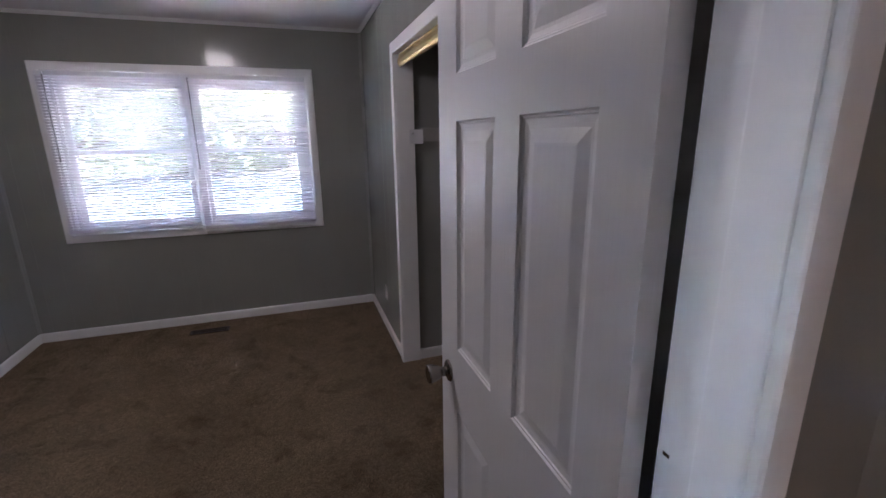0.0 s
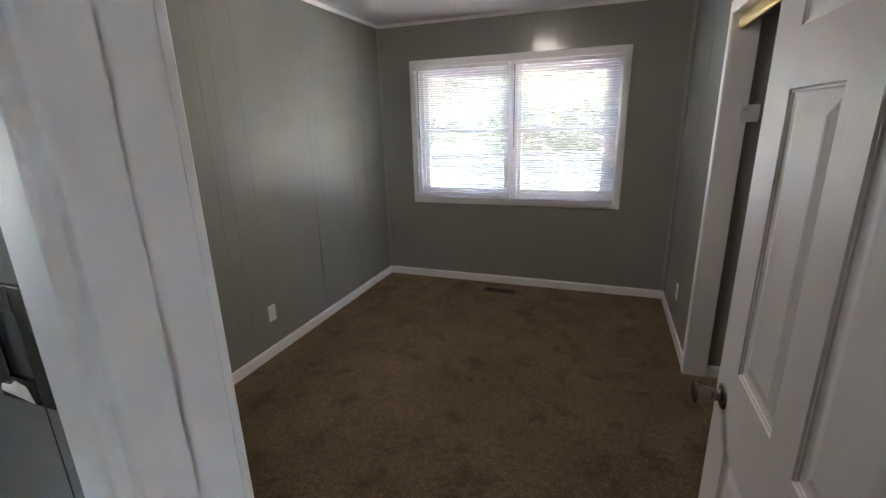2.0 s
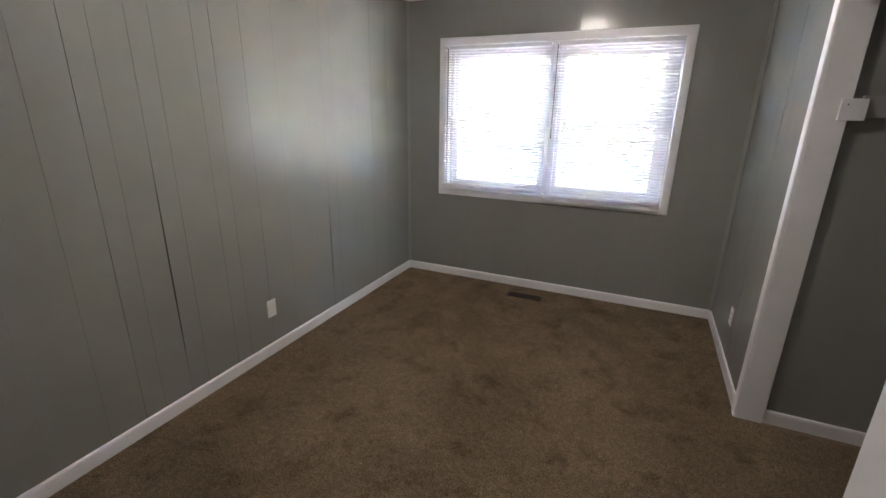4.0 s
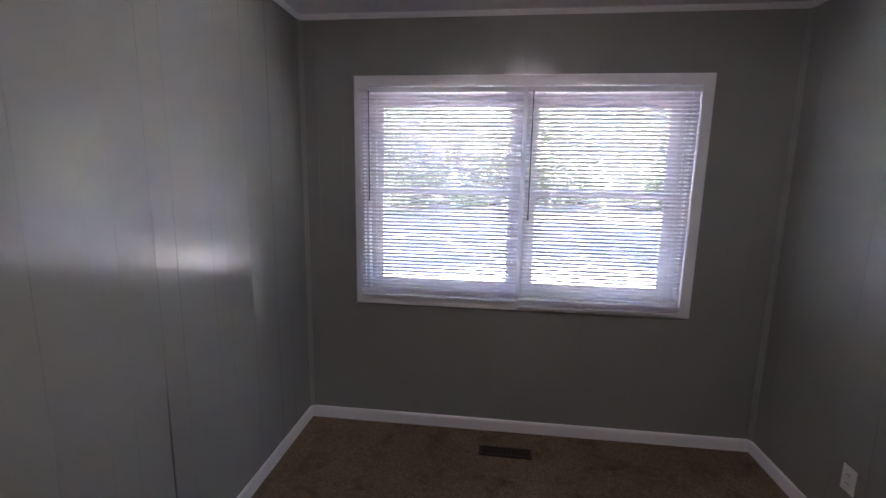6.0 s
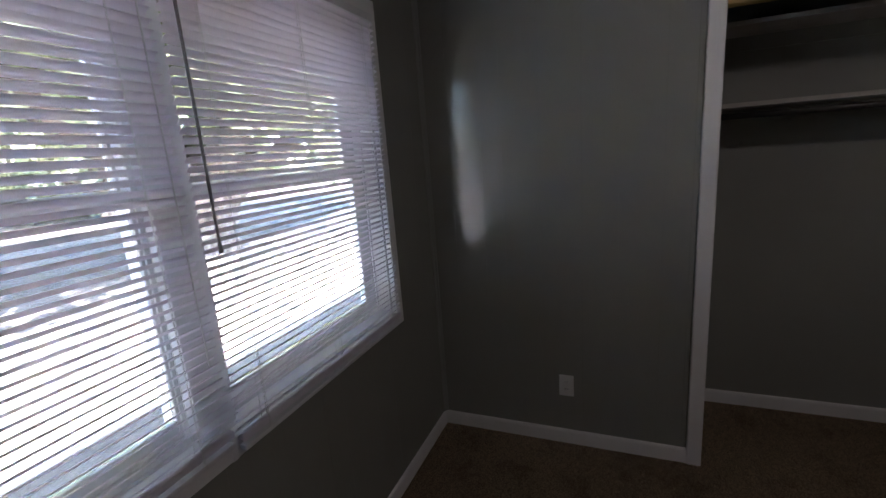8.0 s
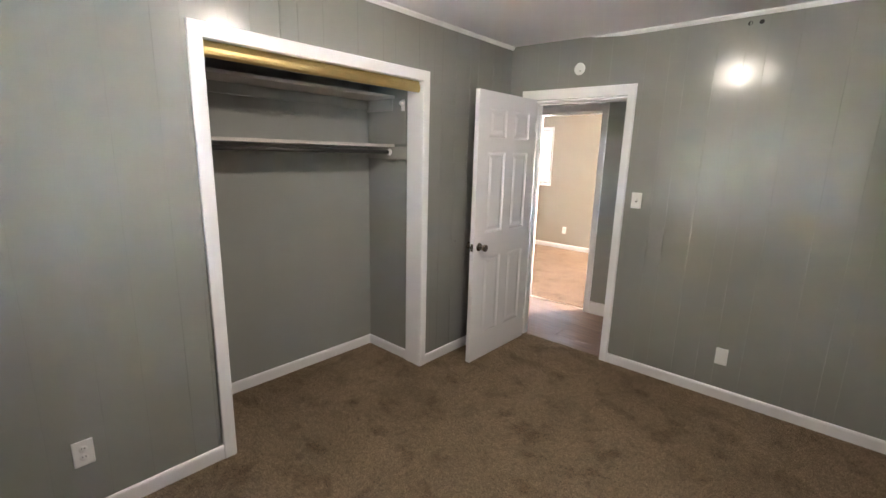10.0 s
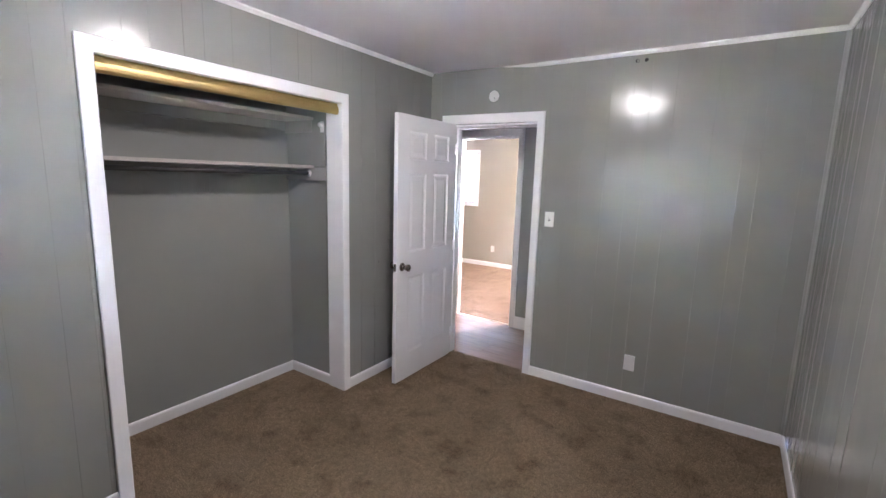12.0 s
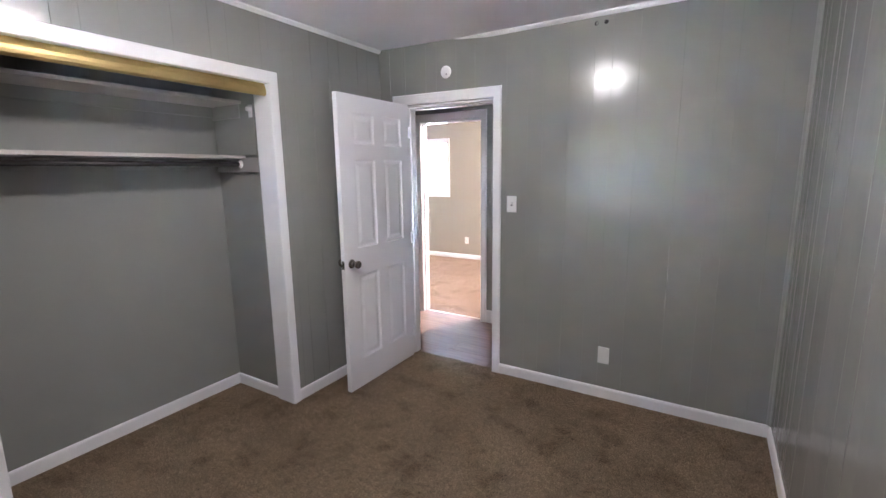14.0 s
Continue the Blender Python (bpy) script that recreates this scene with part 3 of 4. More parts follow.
for a, b, ga, gb in ((x0 + 0.018, 1.255, 0.478, 1.235), (1.365, x1 - 0.018, 1.382, 2.115)):
    bm = bmesh.new()
    box(bm, a, a + 0.03, 0.055, 0.125, z0 + 0.02, z1 - 0.018, 0.002)
    box(bm, b - 0.012, b, 0.055, 0.125, z0 + 0.02, z1 - 0.018, 0.002)
    box(bm, a + 0.03, b - 0.012, 0.055, 0.125, z1 - 0.05, z1 - 0.018, 0.002)
    box(bm, a + 0.03, b - 0.012, 0.055, 0.125, z0 + 0.02, z0 + 0.045, 0.002)
    part("window_frame", bm, VINYLF, window)
    for lo, hi, yy, glo, ghi in ((z0 + 0.045, 1.512, 0.060, 0.950, 1.478), (1.480, z1 - 0.05, 0.088, 1.514, 1.992)):
        bm = bmesh.new()
        sa, sb = a + 0.012, b - 0.008
        box(bm, sa, ga, yy, yy + 0.026, lo, hi, 0.002)
        box(bm, gb, sb, yy, yy + 0.026, lo, hi, 0.002)
        box(bm, ga, gb, yy, yy + 0.026, lo, glo, 0.002)
        box(bm, ga, gb, yy, yy + 0.026, ghi, hi, 0.002)
        sash = part("sash", bm, VINYLF, window)
        pane = part("pane", box(bmesh.new(), ga + 0.0005, gb - 0.0005, yy + 0.011, yy + 0.015, glo + 0.0005, ghi - 0.0005), GLASS, sash, "clear glass pane")
        pane.visible_shadow = False
    for k in (0.27, 0.73):
        xx = ga + (gb - ga) * k
        part("sash_lock", box(bmesh.new(), xx - 0.028, xx + 0.028, 0.058, 0.084, 1.5125, 1.524, 0.004), VINYLF, window)


def blind(xa, xb, ztop, zbot, wand_x, cord_x, label, wand_z):
    """Mini blind: headrail, tilted curved slats, ladders, bottom rail, tilt wand and lift cord."""
    b = thing("window_blind", (xa, DD - 0.037, ztop), label, "window blind", "mini blinds over the window")
    L = xb - xa
    bm = bmesh.new()
    box(bm, 0, L, -0.0135, 0.0135, -0.028, 0.0, 0.0025)
    part("headrail", bm, RAILW, b)
    bm = bmesh.new()
    pts = [(w, 0.0034 * (1 - (w / 0.0125) ** 2)) for w in (-0.0125, -0.008, -0.003, 0.003, 0.008, 0.0125)]
    top = [(0.0, y, h + 0.0003) for y, h in pts]
    low = [(0.0, y, h - 0.0003) for y, h in pts][::-1]
    extrude(bm, top + low, (L, 0, 0))
    me = finish(bm, SLAT, "slat")
    pitch, z, n, rng = 0.0212, -0.040, 0, random.Random(int(xa * 1000))
    rail_h = ztop - zbot
    while z > -(rail_h - 0.030):
        s = new("slat", me)
        s.parent = b
        s.matrix_basis = pose(0, 0, z, SLAT_TILT + rng.uniform(-1.6, 1.6), rng.uniform(-0.10, 0.10), 0)
        z -= pitch
    for k in range(5):
        s = new("slat", me)
        s.parent = b
        s.matrix_basis = pose(0, 0, -(rail_h - 0.028) + 0.0035 * k, -3, 0, 0)
    bm = bmesh.new()
    box(bm, 0.002, L - 0.002, -0.012, 0.012, -rail_h, -rail_h + 0.014, 0.003)
    part("bottom_rail", bm, RAILW, b)
    for k in (0.10, 0.50, 0.90):
        bm = bmesh.new()
        for yy in (-0.0132, 0.0132):
            box(bm, L * k - 0.0006, L * k + 0.0006, yy - 0.0005, yy + 0.0005, -rail_h + 0.012, -0.026)
        box(bm, L * k + 0.006, L * k + 0.0072, -0.0006, 0.0006, -rail_h + 0.012, -0.026)
        part("ladder_cord", bm, CORD, b)
    w = lathe(bmesh.new(), [(0, 0), (0.0042, 0.0), (0.0046, -0.012), (0.0036, -0.02), (0.0036, -wand_z + 0.03), (0.005, -wand_z + 0.02), (0.005, -wand_z), (0, -wand_z)],
              8, Matrix.Translation((wand_x - xa, -0.021, -0.020)))
    part("tilt_wand", w, WAND, b, "dark tilt wand")
    part("wand_hook", box(bmesh.new(), wand_x - xa - 0.004, wand_x - xa + 0.004, -0.024, -0.012, -0.022, -0.004, 0.0015), RAILW, b)
    if cord_x:
        part("lift_cord", box(bmesh.new(), cord_x - xa - 0.0012, cord_x - xa + 0.0012, -0.018, -0.0158, -0.98, -0.02), CORD, b)
    return b


SLAT_TILT = -34.0
blind(0.372, 1.296, 2.076, 0.857, 0.425, 1.262, "white mini blind, slats half open, hanging a little short", 0.62)
blind(1.320, 2.214, 2.074, 0.826, 1.347, 2.170, "white mini blind, slats half open, reaching to the lower casing", 0.705)

# ---- small fittings in the bedroom ----


def outlet(m, label, duplex=True):
    """A wall plate facing +y of its pose."""
    o = thing("wall_outlet", m, label, "outlet", "outlets on the walls")
    part("plate", box(bmesh.new(), -0.036, 0.036, 0.0, 0.006, -0.058, 0.058, 0.004), IVORY, o)
    for z in ((-0.0195, 0.0195) if duplex else ()):
        face = part("receptacle", lathe(bmesh.new(), [(0.0, 0.0078), (0.0145, 0.0076), (0.0155, 0.0062), (0.0155, 0.003)], 18, Matrix.Translation((0, 0, z)) @ pose(0, 0, 0, -90)), IVORY, o)
        for xx in (-0.0055, 0.0055):
            part("slot", box(bmesh.new(), xx - 0.0012, xx + 0.0012, 0.0074, 0.0086, z - 0.001, z + 0.007), DARK, face)
    part("screw", lathe(bmesh.new(), [(0, 0.0072), (0.0026, 0.0068), (0.003, 0.0055)], 10, pose(0, 0, 0, -90)), IVORY, o)
    return o


outlet(pose(0.0, 1.953, 0.318, 0, 0, -90), "blank white cover plate on the grey panelled wall", False)
outlet(pose(0.935, 0.0, 0.306), "blank white cover plate on the grey wall", False)
outlet(pose(WW, 3.130, 0.330, 0, 0, 90), "white duplex outlet on the grey wall")
sw = thing("light_switch", (1.612, 0.0, 1.307), "white toggle light switch beside the doorway", "light switch")
part("plate", box(bmesh.new(), -0.036, 0.036, 0.0, 0.006, -0.058, 0.058, 0.004), IVORY, sw)
part("toggle", box(bmesh.new(), -0.005, 0.005, 0.004, 0.016, -0.002, 0.012, 0.002), IVORY, sw)
part("toggle_slot", box(bmesh.new(), -0.0065, 0.0065, 0.0058, 0.0066, -0.013, 0.013), DARK, sw)
alarm = thing("smoke_alarm", (2.136, 0.0, 2.260), "round white smoke alarm above the doorway", "smoke alarm")
part("base", lathe(bmesh.new(), [(0.0, 0.010), (0.056, 0.010), (0.056, 0.0)], 32, pose(0, 0, 0, -90)), IVORY, alarm)
part("cover", lathe(bmesh.new(), [(0.0, 0.034), (0.030, 0.033), (0.044, 0.028), (0.052, 0.018), (0.053, 0.010)], 32, pose(0, 0, 0, -90)), IVORY, alarm)
part("test_button", lathe(bmesh.new(), [(0.0, 0.0365), (0.004, 0.036), (0.0045, 0.032)], 16, Matrix.Translation((-0.012, 0, -0.016)) @ pose(0, 0, 0, -90)), DARK, alarm, "grey test button")
for xx in (1.075, 1.018):
    hole = thing("cable_hole", (xx, 0.0004, 2.417), "small dark drilled hole high in the panelled wall", "hole", "holes under the ceiling")
    part("rim", lathe(bmesh.new(), [(0.0, 0.0002), (0.0095, 0.0003), (0.0115, 0.001), (0.0125, 0.0)], 14, pose(0, 0, 0, -90)), DARK, hole)
vent = thing("floor_vent", (1.270, 3.595, 0.0), "brown metal floor register in the carpet", "floor vent")
bm = bmesh.new()
for a, b, c, d in ((-0.152, 0.152, -0.045, -0.032), (-0.152, 0.152, 0.032, 0.045), (-0.152, -0.138, -0.032, 0.032), (0.138, 0.152, -0.032, 0.032)):
    box(bm, a, b, c, d, 0.001, 0.008, 0.002)
box(bm, -0.138, 0.138, -0.002, 0.002, 0.001, 0.007)
part("frame", bm, BROWNM, vent)
part("duct", box(bmesh.new(), -0.139, 0.139, -0.033, 0.033, 0.0006, 0.0016), DARK, vent)
bm = bmesh.new()
extrude(bm, [(0, -0.032, 0.002), (0, 0.032, 0.002), (0.004, 0.032, 0.0065), (0.004, -0.032, 0.0065), (0.003, -0.032, 0.007), (-0.001, 0.032, 0.0028)][:4], (0.0012, 0, 0))
me = finish(bm, BROWNM, "louvre")
for k in range(18):
    s = new("louvre", me)
    s.parent = vent
    s.location = (-0.134 + 0.0152 * k, 0, 0)

lampo = thing("ceiling_lamp", (1.375, 1.90, HH), "lit round frosted glass ceiling lamp in a white pan", "ceiling lamp")
part("pan", lathe(bmesh.new(), [(0.0, 0.0), (0.175, 0.0), (0.180, -0.012), (0.170, -0.022), (0.0, -0.022)], 32), IVORY, lampo)
part("glass_bowl", lathe(bmesh.new(), [(0.156, -0.022), (0.158, -0.032), (0.142, -0.061), (0.104, -0.085), (0.052, -0.098), (0.0, -0.102)], 32), GLOW, lampo, "glowing frosted glass bowl")

# A nail hole, drawn as a raised black stud in place of its shade.
nail = thing("nail", (WW, 0.738, 0.932), "small nail hole in the grey panelled wall, a black stud for its shade", "nail")
part("head", lathe(bmesh.new(), [(0.0, 0.004), (0.0022, 0.0035), (0.0032, 0.002), (0.0032, -0.004), (0.0, -0.004)], 10, Matrix.Rotation(radians(-90), 4, 'Y')), DARK, nail)
# ---- hall and the room across it ----
HY0, HY1 = -1.0, -0.115
FD = (2.352, 3.058, 0.0, 2.045)
bm = bmesh.new()
box(bm, -0.1, 5.5, -1.055, -0.035, -0.034, -0.006)
box(bm, WW + 0.001, 5.5, -0.0345, 0.0, -0.034, -0.006)
hall_floor = structure("floor_hall", bm, DARK, "grey-brown vinyl plank floor of the hall", "floor")
bm = bmesh.new()
box(bm, 1.757, 2.487, -0.046, -0.030, -0.010, 0.001, 0.003)
structure("trim_carpet_edge", bm, CARPET, "turned carpet edge at the doorway", "carpet edge")
wall("wall_hall_south", "x", -0.1, 5.5, -1.115, HY0, HH, [(FD[0] - 0.017, FD[1] + 0.017, 0.0, FD[3] + 0.001)], PLAIN, "grey painted hall wall with a doorway")
bm = bmesh.new()
box(bm, -0.1, 5.5, -1.115, -0.1205, HH, HH + 0.06)
box(bm, WW + 0.151, 5.5, -0.1205, 0.064, HH, HH + 0.06)
structure("ceiling_hall", bm, CEIL, "white painted hall ceiling", "ceiling")
# Unseen opening and area lamp, added to throw cool daylight along the hall.
wall("wall_hall_west", "y", -1.115, -0.1205, -0.22, -0.1205, HH, [(-0.74, -0.46, 1.22, 1.80)], PLAIN, "grey painted end wall of the hall with an unseen opening added for daylight")
lamp("hall_fill_light", 'AREA', 0.006, (0.80, 0.84, 1.0), look((-0.21, -0.60, 1.51), (1.0, -0.60, 1.4)), w=0.26, h=0.56)
bm = bmesh.new()
box(bm, 5.5, 5.6, -4.0, 0.064, 0, HH)
structure("wall_hall_east", bm, PLAIN, "grey painted end wall of the hall")
HBASE = [(0, -0.004), (0.012, -0.004), (0.012, 0.115), (0.007, 0.127), (0, 0.130)]
run("baseboard_hall", [(0, HY0, 2.290, HY0, 0, 1), (3.120, HY0, 5.5, HY0, 0, 1), (0, HY1, 1.704, HY1, 0, -1), (2.717, -0.046, 5.5, -0.046, 0, -1)],
    HBASE, TRIM, "tall white painted hall baseboard", "baseboard")
casing("trim_far_doorway", "x", HY0, 1, FD[0], FD[1], FD[3], 0.061, 0.061, 0.078, 0.015, TRIM, "white casing round the doorway across the hall")
bm = bmesh.new()
box(bm, FD[0] - 0.016, FD[0], -1.115, HY0, 0, FD[3], 0.002)
box(bm, FD[1], FD[1] + 0.016, -1.115, HY0, 0, FD[3], 0.002)
box(bm, FD[0], FD[1], -1.115, HY0, FD[3] - 0.014, FD[3], 0.002)
box(bm, FD[0], FD[0] + 0.010, -1.070, -1.030, 0, FD[3] - 0.015, 0.003)
box(bm, FD[1] - 0.010, FD[1], -1.070, -1.030, 0, FD[3] - 0.015, 0.003)
structure("trim_far_jamb", bm, TRIM, "white painted door jamb across the hall", "door jamb")
bm = bmesh.new()
box(bm, FD[0], FD[1], -1.062, -1.046, -0.006, 0.003, 0.003)
structure("trim_threshold", bm, STRIP, "bright metal strip where vinyl meets carpet", "threshold")
bm = bmesh.new()
box(bm, 1.0, 5.5, -3.85, -1.056, -0.034, 0.0)
structure("floor_far_room", bm, CARPETF, "light brown carpet of the room across the hall", "carpet")
bm = bmesh.new()
box(bm, 0.9, 5.6, -3.97, -1.1155, HH, HH + 0.06)
structure("ceiling_far_room", bm, CEIL, "white ceiling of the room across the hall", "ceiling")
FW = (4.435, 5.30, 1.140, 2.060)
wall("wall_far_south", "x", 0.9, 5.6, -3.97, -3.85, HH, [FW], PAINT_WARM_LIT, "grey wall of the room across the hall, warm light put into its colour")
bm = bmesh.new()
box(bm, 0.88, 1.0, -3.85, -1.1155, 0, HH)
structure("wall_far_west", bm, PAINT_WARM_LIT, "grey side wall of the room across the hall, warm light put into its colour")
run("baseboard_far", [(1.0, -3.85, 5.5, -3.85, 0, 1)], BASE, TRIM, "white baseboard of the room across the hall", "baseboard")
fwin = thing("window_2", (0, -3.85, 0), "bright white-framed window in the room across the hall", "window", "", "structure")
bm = bmesh.new()
for a, b, c, d in ((FW[0] - 0.05, FW[0], FW[2] - 0.05, FW[3] + 0.05), (FW[1], FW[1] + 0.05, FW[2] - 0.05, FW[3] + 0.05), (FW[0], FW[1], FW[3], FW[3] + 0.05), (FW[0], FW[1], FW[2] - 0.05, FW[2])):
    box(bm, a, b, 0.0, 0.016, c, d, 0.003)
part("window_casing", bm, TRIM, fwin)
bm = bmesh.new()
for a, b, c, d in ((FW[0], FW[0] + 0.04, FW[2], FW[3]), (FW[1] - 0.04, FW[1], FW[2], FW[3]), (FW[0] + 0.04, FW[1] - 0.04, FW[3] - 0.04, FW[3]), (FW[0] + 0.04, FW[1] - 0.04, FW[2], FW[2] + 0.04), (FW[0] + 0.04, FW[1] - 0.04, 1.58, 1.62)):
    box(bm, a, b, -0.09, -0.04, c, d, 0.003)
fframe = part("window_frame", bm, VINYLF, fwin)
pane = part("pane", box(bmesh.new(), FW[0] + 0.039, FW[1] - 0.039, -0.067, -0.063, FW[2] + 0.039, FW[3] - 0.039), GLASS, fframe, "clear glass pane")
pane.visible_shadow = False
lamp("far_window_light", 'AREA', 0.05, (0.90, 0.94, 1.0), look((4.868, -3.945, 1.60), (4.868, 0.0, 1.45)), w=0.84, h=0.90)
outlet(pose(4.05, -3.85, 0.33), "white duplex outlet in the room across the hall")
flamp = thing("ceiling_lamp", (1.62, -2.45, HH), "lit round frosted glass lamp in the room across the hall", "ceiling lamp")
part("pan", lathe(bmesh.new(), [(0.0, 0.0), (0.135, 0.0), (0.140, -0.012), (0.130, -0.022), (0.0, -0.022)], 24), IVORY, flamp)
part("glass_bowl", lathe(bmesh.new(), [(0.118, -0.022), (0.120, -0.032), (0.108, -0.060), (0.080, -0.082), (0.040, -0.094), (0.0, -0.097)], 24), GLOWF, flamp, "glowing frosted glass bowl")
plate = thing("bronze_switch_plate", (1.650, HY1, 1.400), "dark bronze wall plate with a black opening in the hall", "switch plate")
bm = bmesh.new()
for a, b, c, d in ((-0.040, -0.020, -0.060, 0.060), (0.020, 0.040, -0.060, 0.060), (-0.020, 0.020, 0.034, 0.060), (-0.020, 0.020, -0.060, -0.034)):
    box(bm, a, b, -0.006, 0.0, c, d, 0.0015)
part("plate", bm, NICKEL, plate)
part("opening", box(bmesh.new(), -0.021, 0.021, -0.002, 0.0, -0.035, 0.035), DARK, plate)
bm = bmesh.new()
extrude(bm, [(-0.036, -0.0065, -0.052), (0.012, -0.0065, -0.058), (0.008, -0.0075, -0.040), (-0.006, -0.0080, -0.036), (-0.014, -0.0085, -0.041), (-0.030, -0.0075, -0.043)], (0, -0.0006, 0))
part("torn_edge", bm, IVORY, plate, "torn white plastic edge")
bm = bmesh.new()
box(bm, 1.6602, 1.6614, HY1 - 0.0006, HY1, 0.131, 1.338)
structure("trim_hall_seam", bm, DARK, "thin dark joint between two hall wall boards", "wall joint")

# ---- outside ----
GZ = -0.60
bm = bmesh.new()
rng = random.Random(4)
n, size = 60, 200.0
grid = [[bm.verts.new((20 + (i / n - 0.5) * size, 20 + (j / n - 0.5) * size, GZ + 0.05 * noise.noise(Vector((i * 0.7, j * 0.7, 0))))) for j in range(n + 1)] for i in range(n + 1)]
for i in range(n):
    for j in range(n):
        bm.faces.new((grid[i][j], grid[i + 1][j], grid[i + 1][j + 1], grid[i][j + 1]))
structure("ground", bm, GRASS, "patchy dry lawn under trees", "lawn")
bm = bmesh.new()
extrude(bm, [(-14, 6.9, GZ - 0.1), (26, 6.9, GZ - 0.1), (26, 15.4, GZ - 0.1), (9.0, 12.7, GZ - 0.1), (4.2, 10.7, GZ - 0.1), (-14, 9.6, GZ - 0.1)], (0, 0, 0.17))
structure("pavement", bm, CONCRETE, "pale concrete drive in full sun beside the house", "driveway")
bm = bmesh.new()
box(bm, -7, 7.5, -5.2, DD + 0.45, HH + 0.10, HH + 0.25)
structure("roof", bm, ROOFM, "low roof over the rooms", "roof")
bm = bmesh.new()
box(bm, -0.12, 5.6, DD + 0.131, DD + 0.15, GZ, -0.035)
structure("wall_skirting", bm, SIDING, "pale skirting under the outer wall", "wall")


def tree(x, y, height, girth, crown_r, leaves, seed, leaf, lean, label, leaf_size=0.16, fork_at=0.34, limb_girth=0.42, spread=0.0):
    """Tapered trunk that forks into limbs, and a crown of many small leaves in loose clumps."""
    rng = random.Random(seed)
    t = thing("tree", (x, y, GZ), label, "tree", "trees outside the window")
    bm = bmesh.new()

    def limb(p, q, r0, r1, n=9, steps=4):
        p, q = Vector(p), Vector(q)
        side = (q - p).cross(Vector((0.3, 0.2, 1))).normalized()
        up = side.cross(q - p).normalized()
        rings = []
        for k in range(steps + 1):
            f = k / steps
            c = p.lerp(q, f) + (side * rng.uniform(-1, 1) + up * rng.uniform(-1, 1)) * (r0 * 0.35 if 0 < k < steps else 0)
            r = r0 + (r1 - r0) * f
            rings.append([bm.verts.new(c + (side * math.cos(a) + up * math.sin(a)) * r * rng.uniform(0.9, 1.1)) for a in [2 * math.pi * i / n for i in range(n)]])
        for a, b in zip(rings, rings[1:]):
            for i in range(n):
                bm.faces.new((a[i], a[(i + 1) % n], b[(i + 1) % n], b[i])).smooth = True

    fork = Vector((lean[0], lean[1], height * fork_at))
    limb((0, 0, -0.1), fork, girth, girth * 0.72, 12)
    tips = []
    for k in range(7):
        a = 2 * math.pi * k / 7 + rng.uniform(-0.4, 0.4)
        r = crown_r * rng.uniform(0.45, 0.75)
        q = fork + Vector((math.cos(a) * r, math.sin(a) * r, height * rng.uniform(0.16, 0.5)))
        limb(fork - Vector((0, 0, 0.3)), q, girth * limb_girth, girth * 0.12)
        tips.append(q)
        for _ in range(3):
            q2 = q + Vector((rng.uniform(-1, 1), rng.uniform(-1, 1), rng.uniform(-0.2, 0.8))) * crown_r * 0.4
            limb(q, q2, girth * 0.11, girth * 0.03, 6, 3)
            tips.append(q2)
    for side in ((-1, 1) if spread else ()):
        limb(fork - Vector((0, 0, 0.5)), fork + Vector((side * spread, 0.2, height * 0.26)), girth * 0.85, girth * 0.5, 12)
    part("trunk", bm, BARK, t)
    rs = np.random.RandomState(seed)
    centres = np.array([list(p + Vector((rng.uniform(-1, 1), rng.uniform(-1, 1), rng.uniform(-0.5, 0.7))) * crown_r * 0.28) for p in tips for _ in range(3)])
    which = rs.randint(0, len(centres), leaves)
    pos = centres[which] + rs.normal(0, 1, (leaves, 3)) * crown_r * np.array([0.16, 0.16, 0.11])
    d1 = rs.normal(0, 1, (leaves, 3))
    d1 /= np.linalg.norm(d1, axis=1)[:, None]
    d2 = np.cross(d1, rs.normal(0, 1, (leaves, 3)))
    d2 /= np.linalg.norm(d2, axis=1)[:, None]
    s = leaf_size * rs.uniform(0.6, 1.3, (leaves, 1))
    verts = np.stack([pos - d1 * s, pos + d2 * s * 0.5, pos + d1 * s, pos - d2 * s * 0.5], 1).reshape(-1, 3)
    me = bpy.data.meshes.new("crown")
    me.from_pydata(verts.tolist(), [], np.arange(leaves * 4).reshape(-1, 4).tolist())
    me.materials.append(leaf)
    ob = new("crown", me)
    ob.parent = t
    tagged(ob, "leafy green crown with gaps", kind="stuff")
    return t


tree(8.9, 13.0, 11.0, 1.0, 6.2, 12000, 3, LEAF_A, (0.0, 0.2), "large old tree with a thick dark trunk that forks low", 0.24, 0.16, 0.5, 3.3)
# Second tree is added, trunk out of view, to cast shade on the lawn.
tree(-4.2, 9.0, 12.0, 0.42, 7.6, 11500, 5, LEAF_A, (2.9, 0.4), "broad leafy tree added with its trunk out of view to shade the lawn", 0.23)
tree(-7.5, 18.5, 12.0, 0.32, 6.0, 11000, 6, LEAF_A, (-0.3, 0.2), "broad leafy tree beyond the drive", 0.24)
tree(17.0, 12.5, 12.0, 0.40, 6.5, 10000, 8, LEAF_A, (0.2, 0.1), "tall leafy tree beside the drive", 0.24)
tree(2.0, 31.0, 11.0, 0.36, 6.5, 13000, 11, LEAF_B, (0.1, 0.4), "low-branched green tree across the lawn, sunlight put into its leaf colour", 0.26, 0.12)
tree(-9.0, 27.0, 12.0, 0.36, 6.5, 11000, 14, LEAF_B, (0.1, 0.4), "leafy tree at the far end of the lawn", 0.26, 0.12)
tree(16.0, 29.0, 12.0, 0.36, 7.0, 11000, 17, LEAF_B, (0.1, 0.4), "leafy tree beyond the lawn", 0.30, 0.12)
rs = np.random.RandomState(21)
N = 16000
hx = rs.uniform(-40, 60, N)
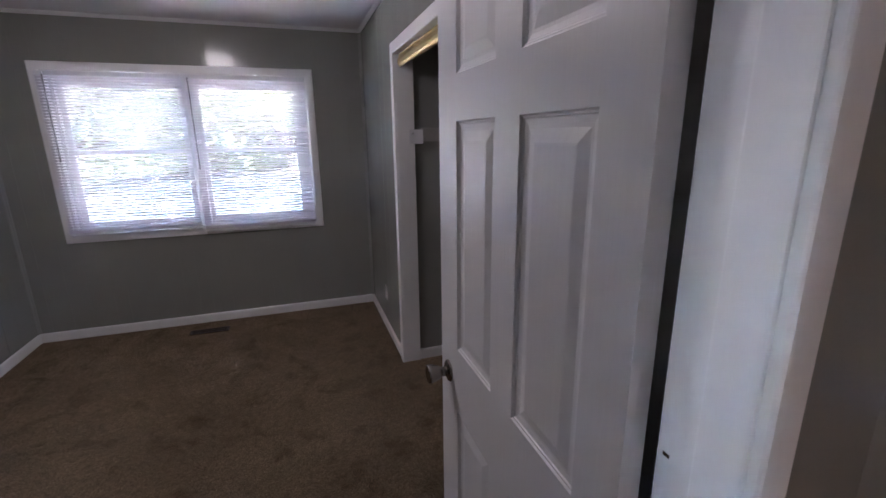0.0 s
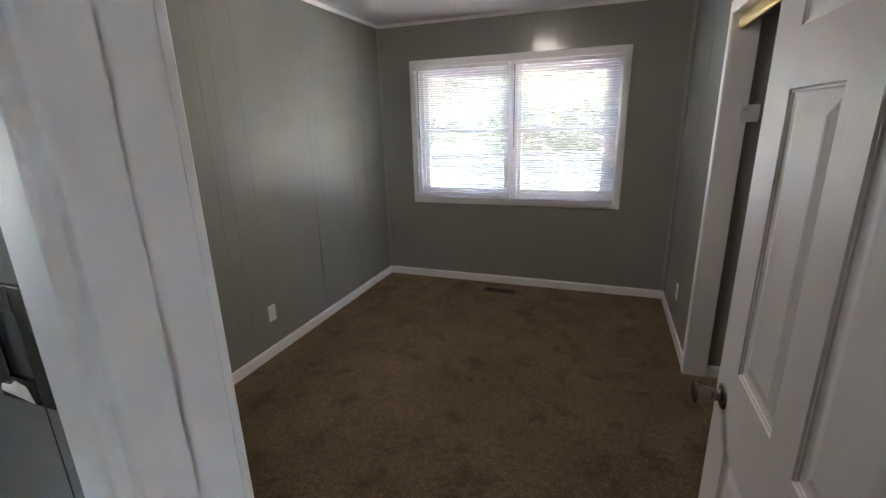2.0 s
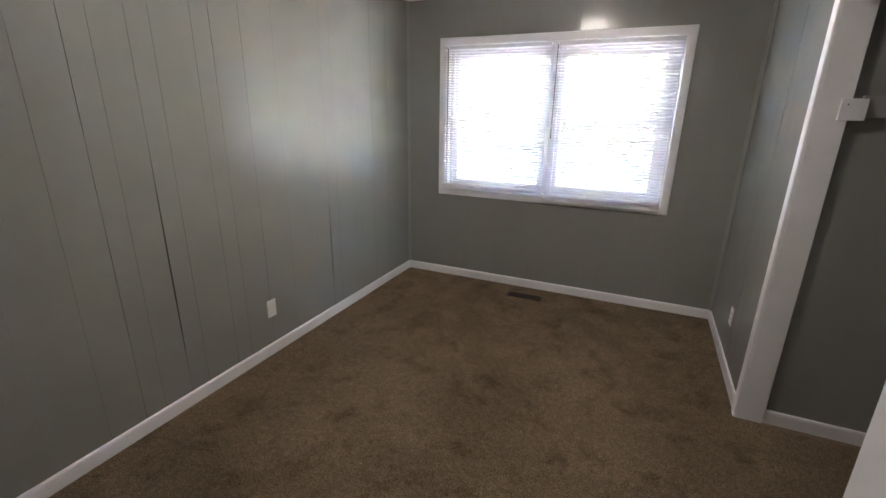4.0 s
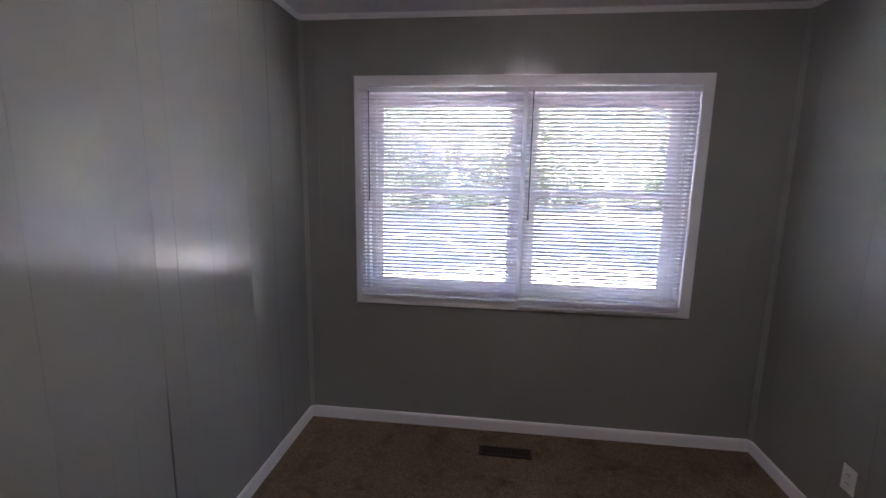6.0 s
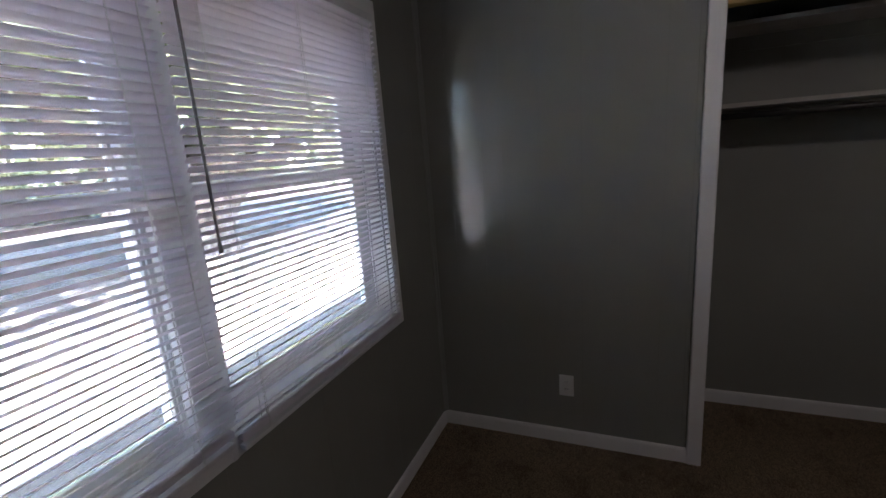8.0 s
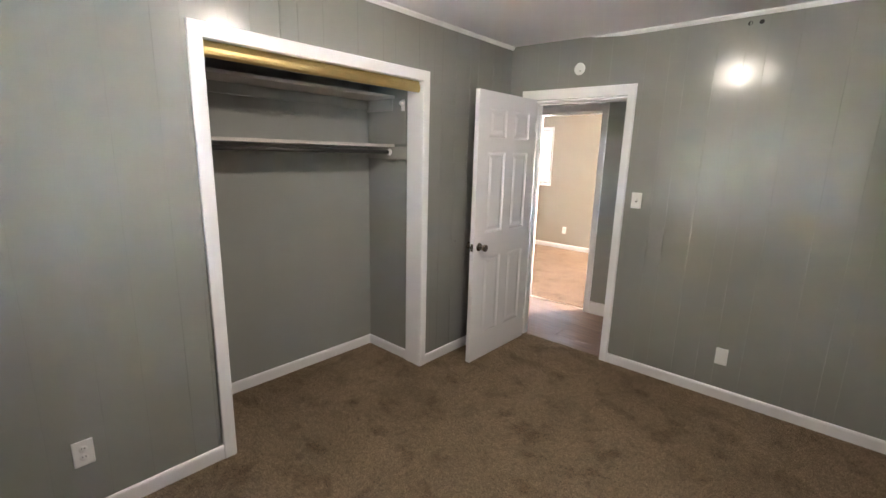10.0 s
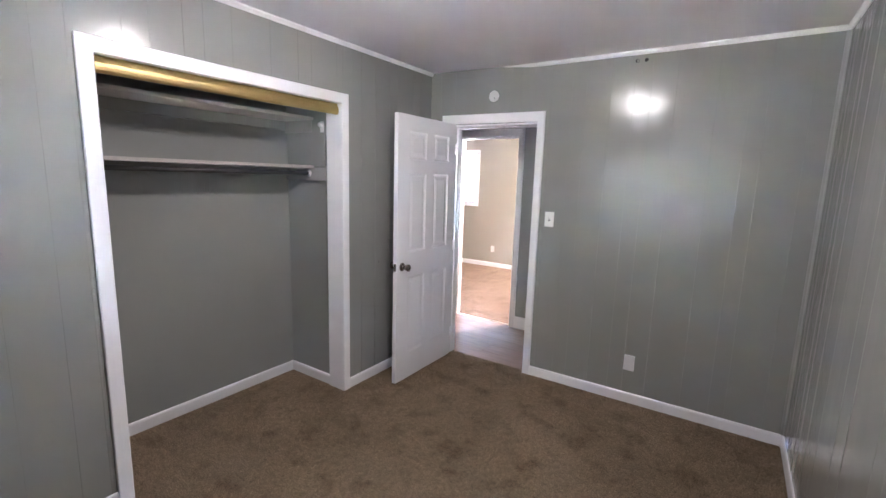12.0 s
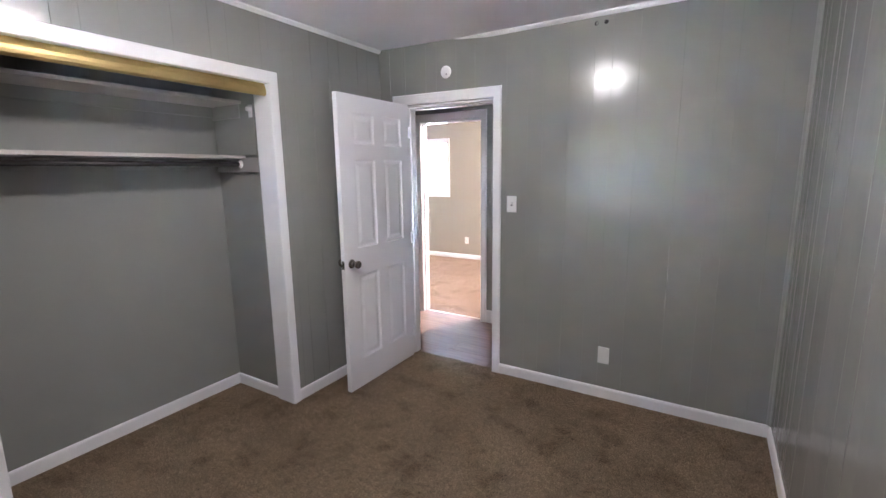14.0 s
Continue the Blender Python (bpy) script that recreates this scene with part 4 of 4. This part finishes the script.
hz = GZ + rs.uniform(0, 1, N) ** 1.3 * (3.4 + 1.6 * np.sin(hx * 0.6) + 1.1 * np.sin(hx * 1.7 + 1))
hy = 36 + rs.normal(0, 1.3, N) + 2 * np.sin(hx * 0.25)
pos = np.stack([hx, hy, hz], 1)
d1 = rs.normal(0, 1, (N, 3))
d1 /= np.linalg.norm(d1, axis=1)[:, None]
d2 = np.cross(d1, rs.normal(0, 1, (N, 3)))
d2 /= np.linalg.norm(d2, axis=1)[:, None]
verts = np.stack([pos - d1 * 0.42, pos + d2 * 0.24, pos + d1 * 0.42, pos - d2 * 0.24], 1).reshape(-1, 3)
me = bpy.data.meshes.new("hedge")
me.from_pydata(verts.tolist(), [], np.arange(N * 4).reshape(-1, 4).tolist())
me.materials.append(LEAF_B)
tagged(new("hedge", me), "far uneven belt of green bushes", "bushes", "", "stuff")

# ---- wall boards, floor planks ----
for s in STRIPS:
    build_strips(*s)
rng = random.Random(9)
plank_meshes = []
for k in range(4):
    bm = bmesh.new()
    box(bm, -0.609, 0.609, -0.0885, 0.0885, -0.004, 0.0, 0.0012, 1)
    plank_meshes.append(finish(bm, VINYL, "floor_plank"))
for j in range(6):
    y = -0.125 - j * 0.178 + 0.0
    x = 0.0 + (j * 0.43) % 1.22
    while x < 4.8:
        p = new("floor_plank", plank_meshes[rng.randrange(4)])
        p.parent = hall_floor
        p.location = (x, y, -0.002)
        x += 1.2195

# ---- carpet pile: short leaning tufts over the bedroom and closet floor ----
rs = np.random.RandomState(31)
step = 0.0075
gx, gy = np.meshgrid(np.arange(0.014, CLX - 0.014, step), np.arange(-0.030, DD - 0.014, step))
px, py = gx.ravel() + rs.uniform(-0.5, 0.5, gx.size) * step, gy.ravel() + rs.uniform(-0.5, 0.5, gx.size) * step
room = (px < WW - 0.014) & ((py > 0.014 + SKEW * np.clip(px - 1.757, 0, 1)) | ((px > 1.77) & (px < 2.475)))
closet = (px >= WW - 0.014) & (py > 1.122) & (py < 2.50)
vent_hole = (abs(px - 1.270) < 0.155) & (abs(py - 3.595) < 0.048)
keep = (room | closet) & ~vent_hole
px, py = px[keep], py[keep]
n = px.size
trodden = np.array([noise.noise(Vector((a * 5.2, b * 5.2, 3.0))) + 0.5 * noise.noise(Vector((a * 13.0, b * 13.0, 7.0))) for a, b in zip(px, py)])
lean = np.where(trodden > 0.16, 1.57, -1.57) + 0.5 * np.sin(px * 3.1 + 1.3 * np.sin(py * 2.3)) + rs.normal(0, 0.6, n)
h, w, tip = rs.uniform(0.0045, 0.0075, n), rs.uniform(0.0022, 0.0036, n), rs.uniform(0.002, 0.0085, n)
turn = rs.uniform(0, 2 * np.pi, n)
corners = []
for k in range(3):
    a = turn + k * 2.0944
    corners.append(np.stack([px + w * np.cos(a), py + w * np.sin(a), np.full(n, -0.0005)], 1))
corners.append(np.stack([px + tip * np.cos(lean), py + tip * np.sin(lean), h], 1))
verts = np.stack(corners, 1).reshape(-1, 3).astype(np.float32)
base = np.arange(n)[:, None] * 4
faces = np.concatenate([base + np.array([[0, 1, 3]]), base + np.array([[1, 2, 3]]), base + np.array([[2, 0, 3]])], 1).reshape(-1).astype(np.int32)
me = bpy.data.meshes.new("carpet_pile")
me.vertices.add(n * 4)
me.vertices.foreach_set("co", verts.ravel())
me.loops.add(n * 9)
me.loops.foreach_set("vertex_index", faces)
me.polygons.add(n * 3)
me.polygons.foreach_set("loop_start", np.arange(0, n * 9, 3, dtype=np.int32))
me.update(calc_edges=True)
me.validate()
me.materials.append(CARPET)
tagged(new("carpet_pile", me), "short brown carpet tufts leaning in patches", "carpet", "", "stuff")
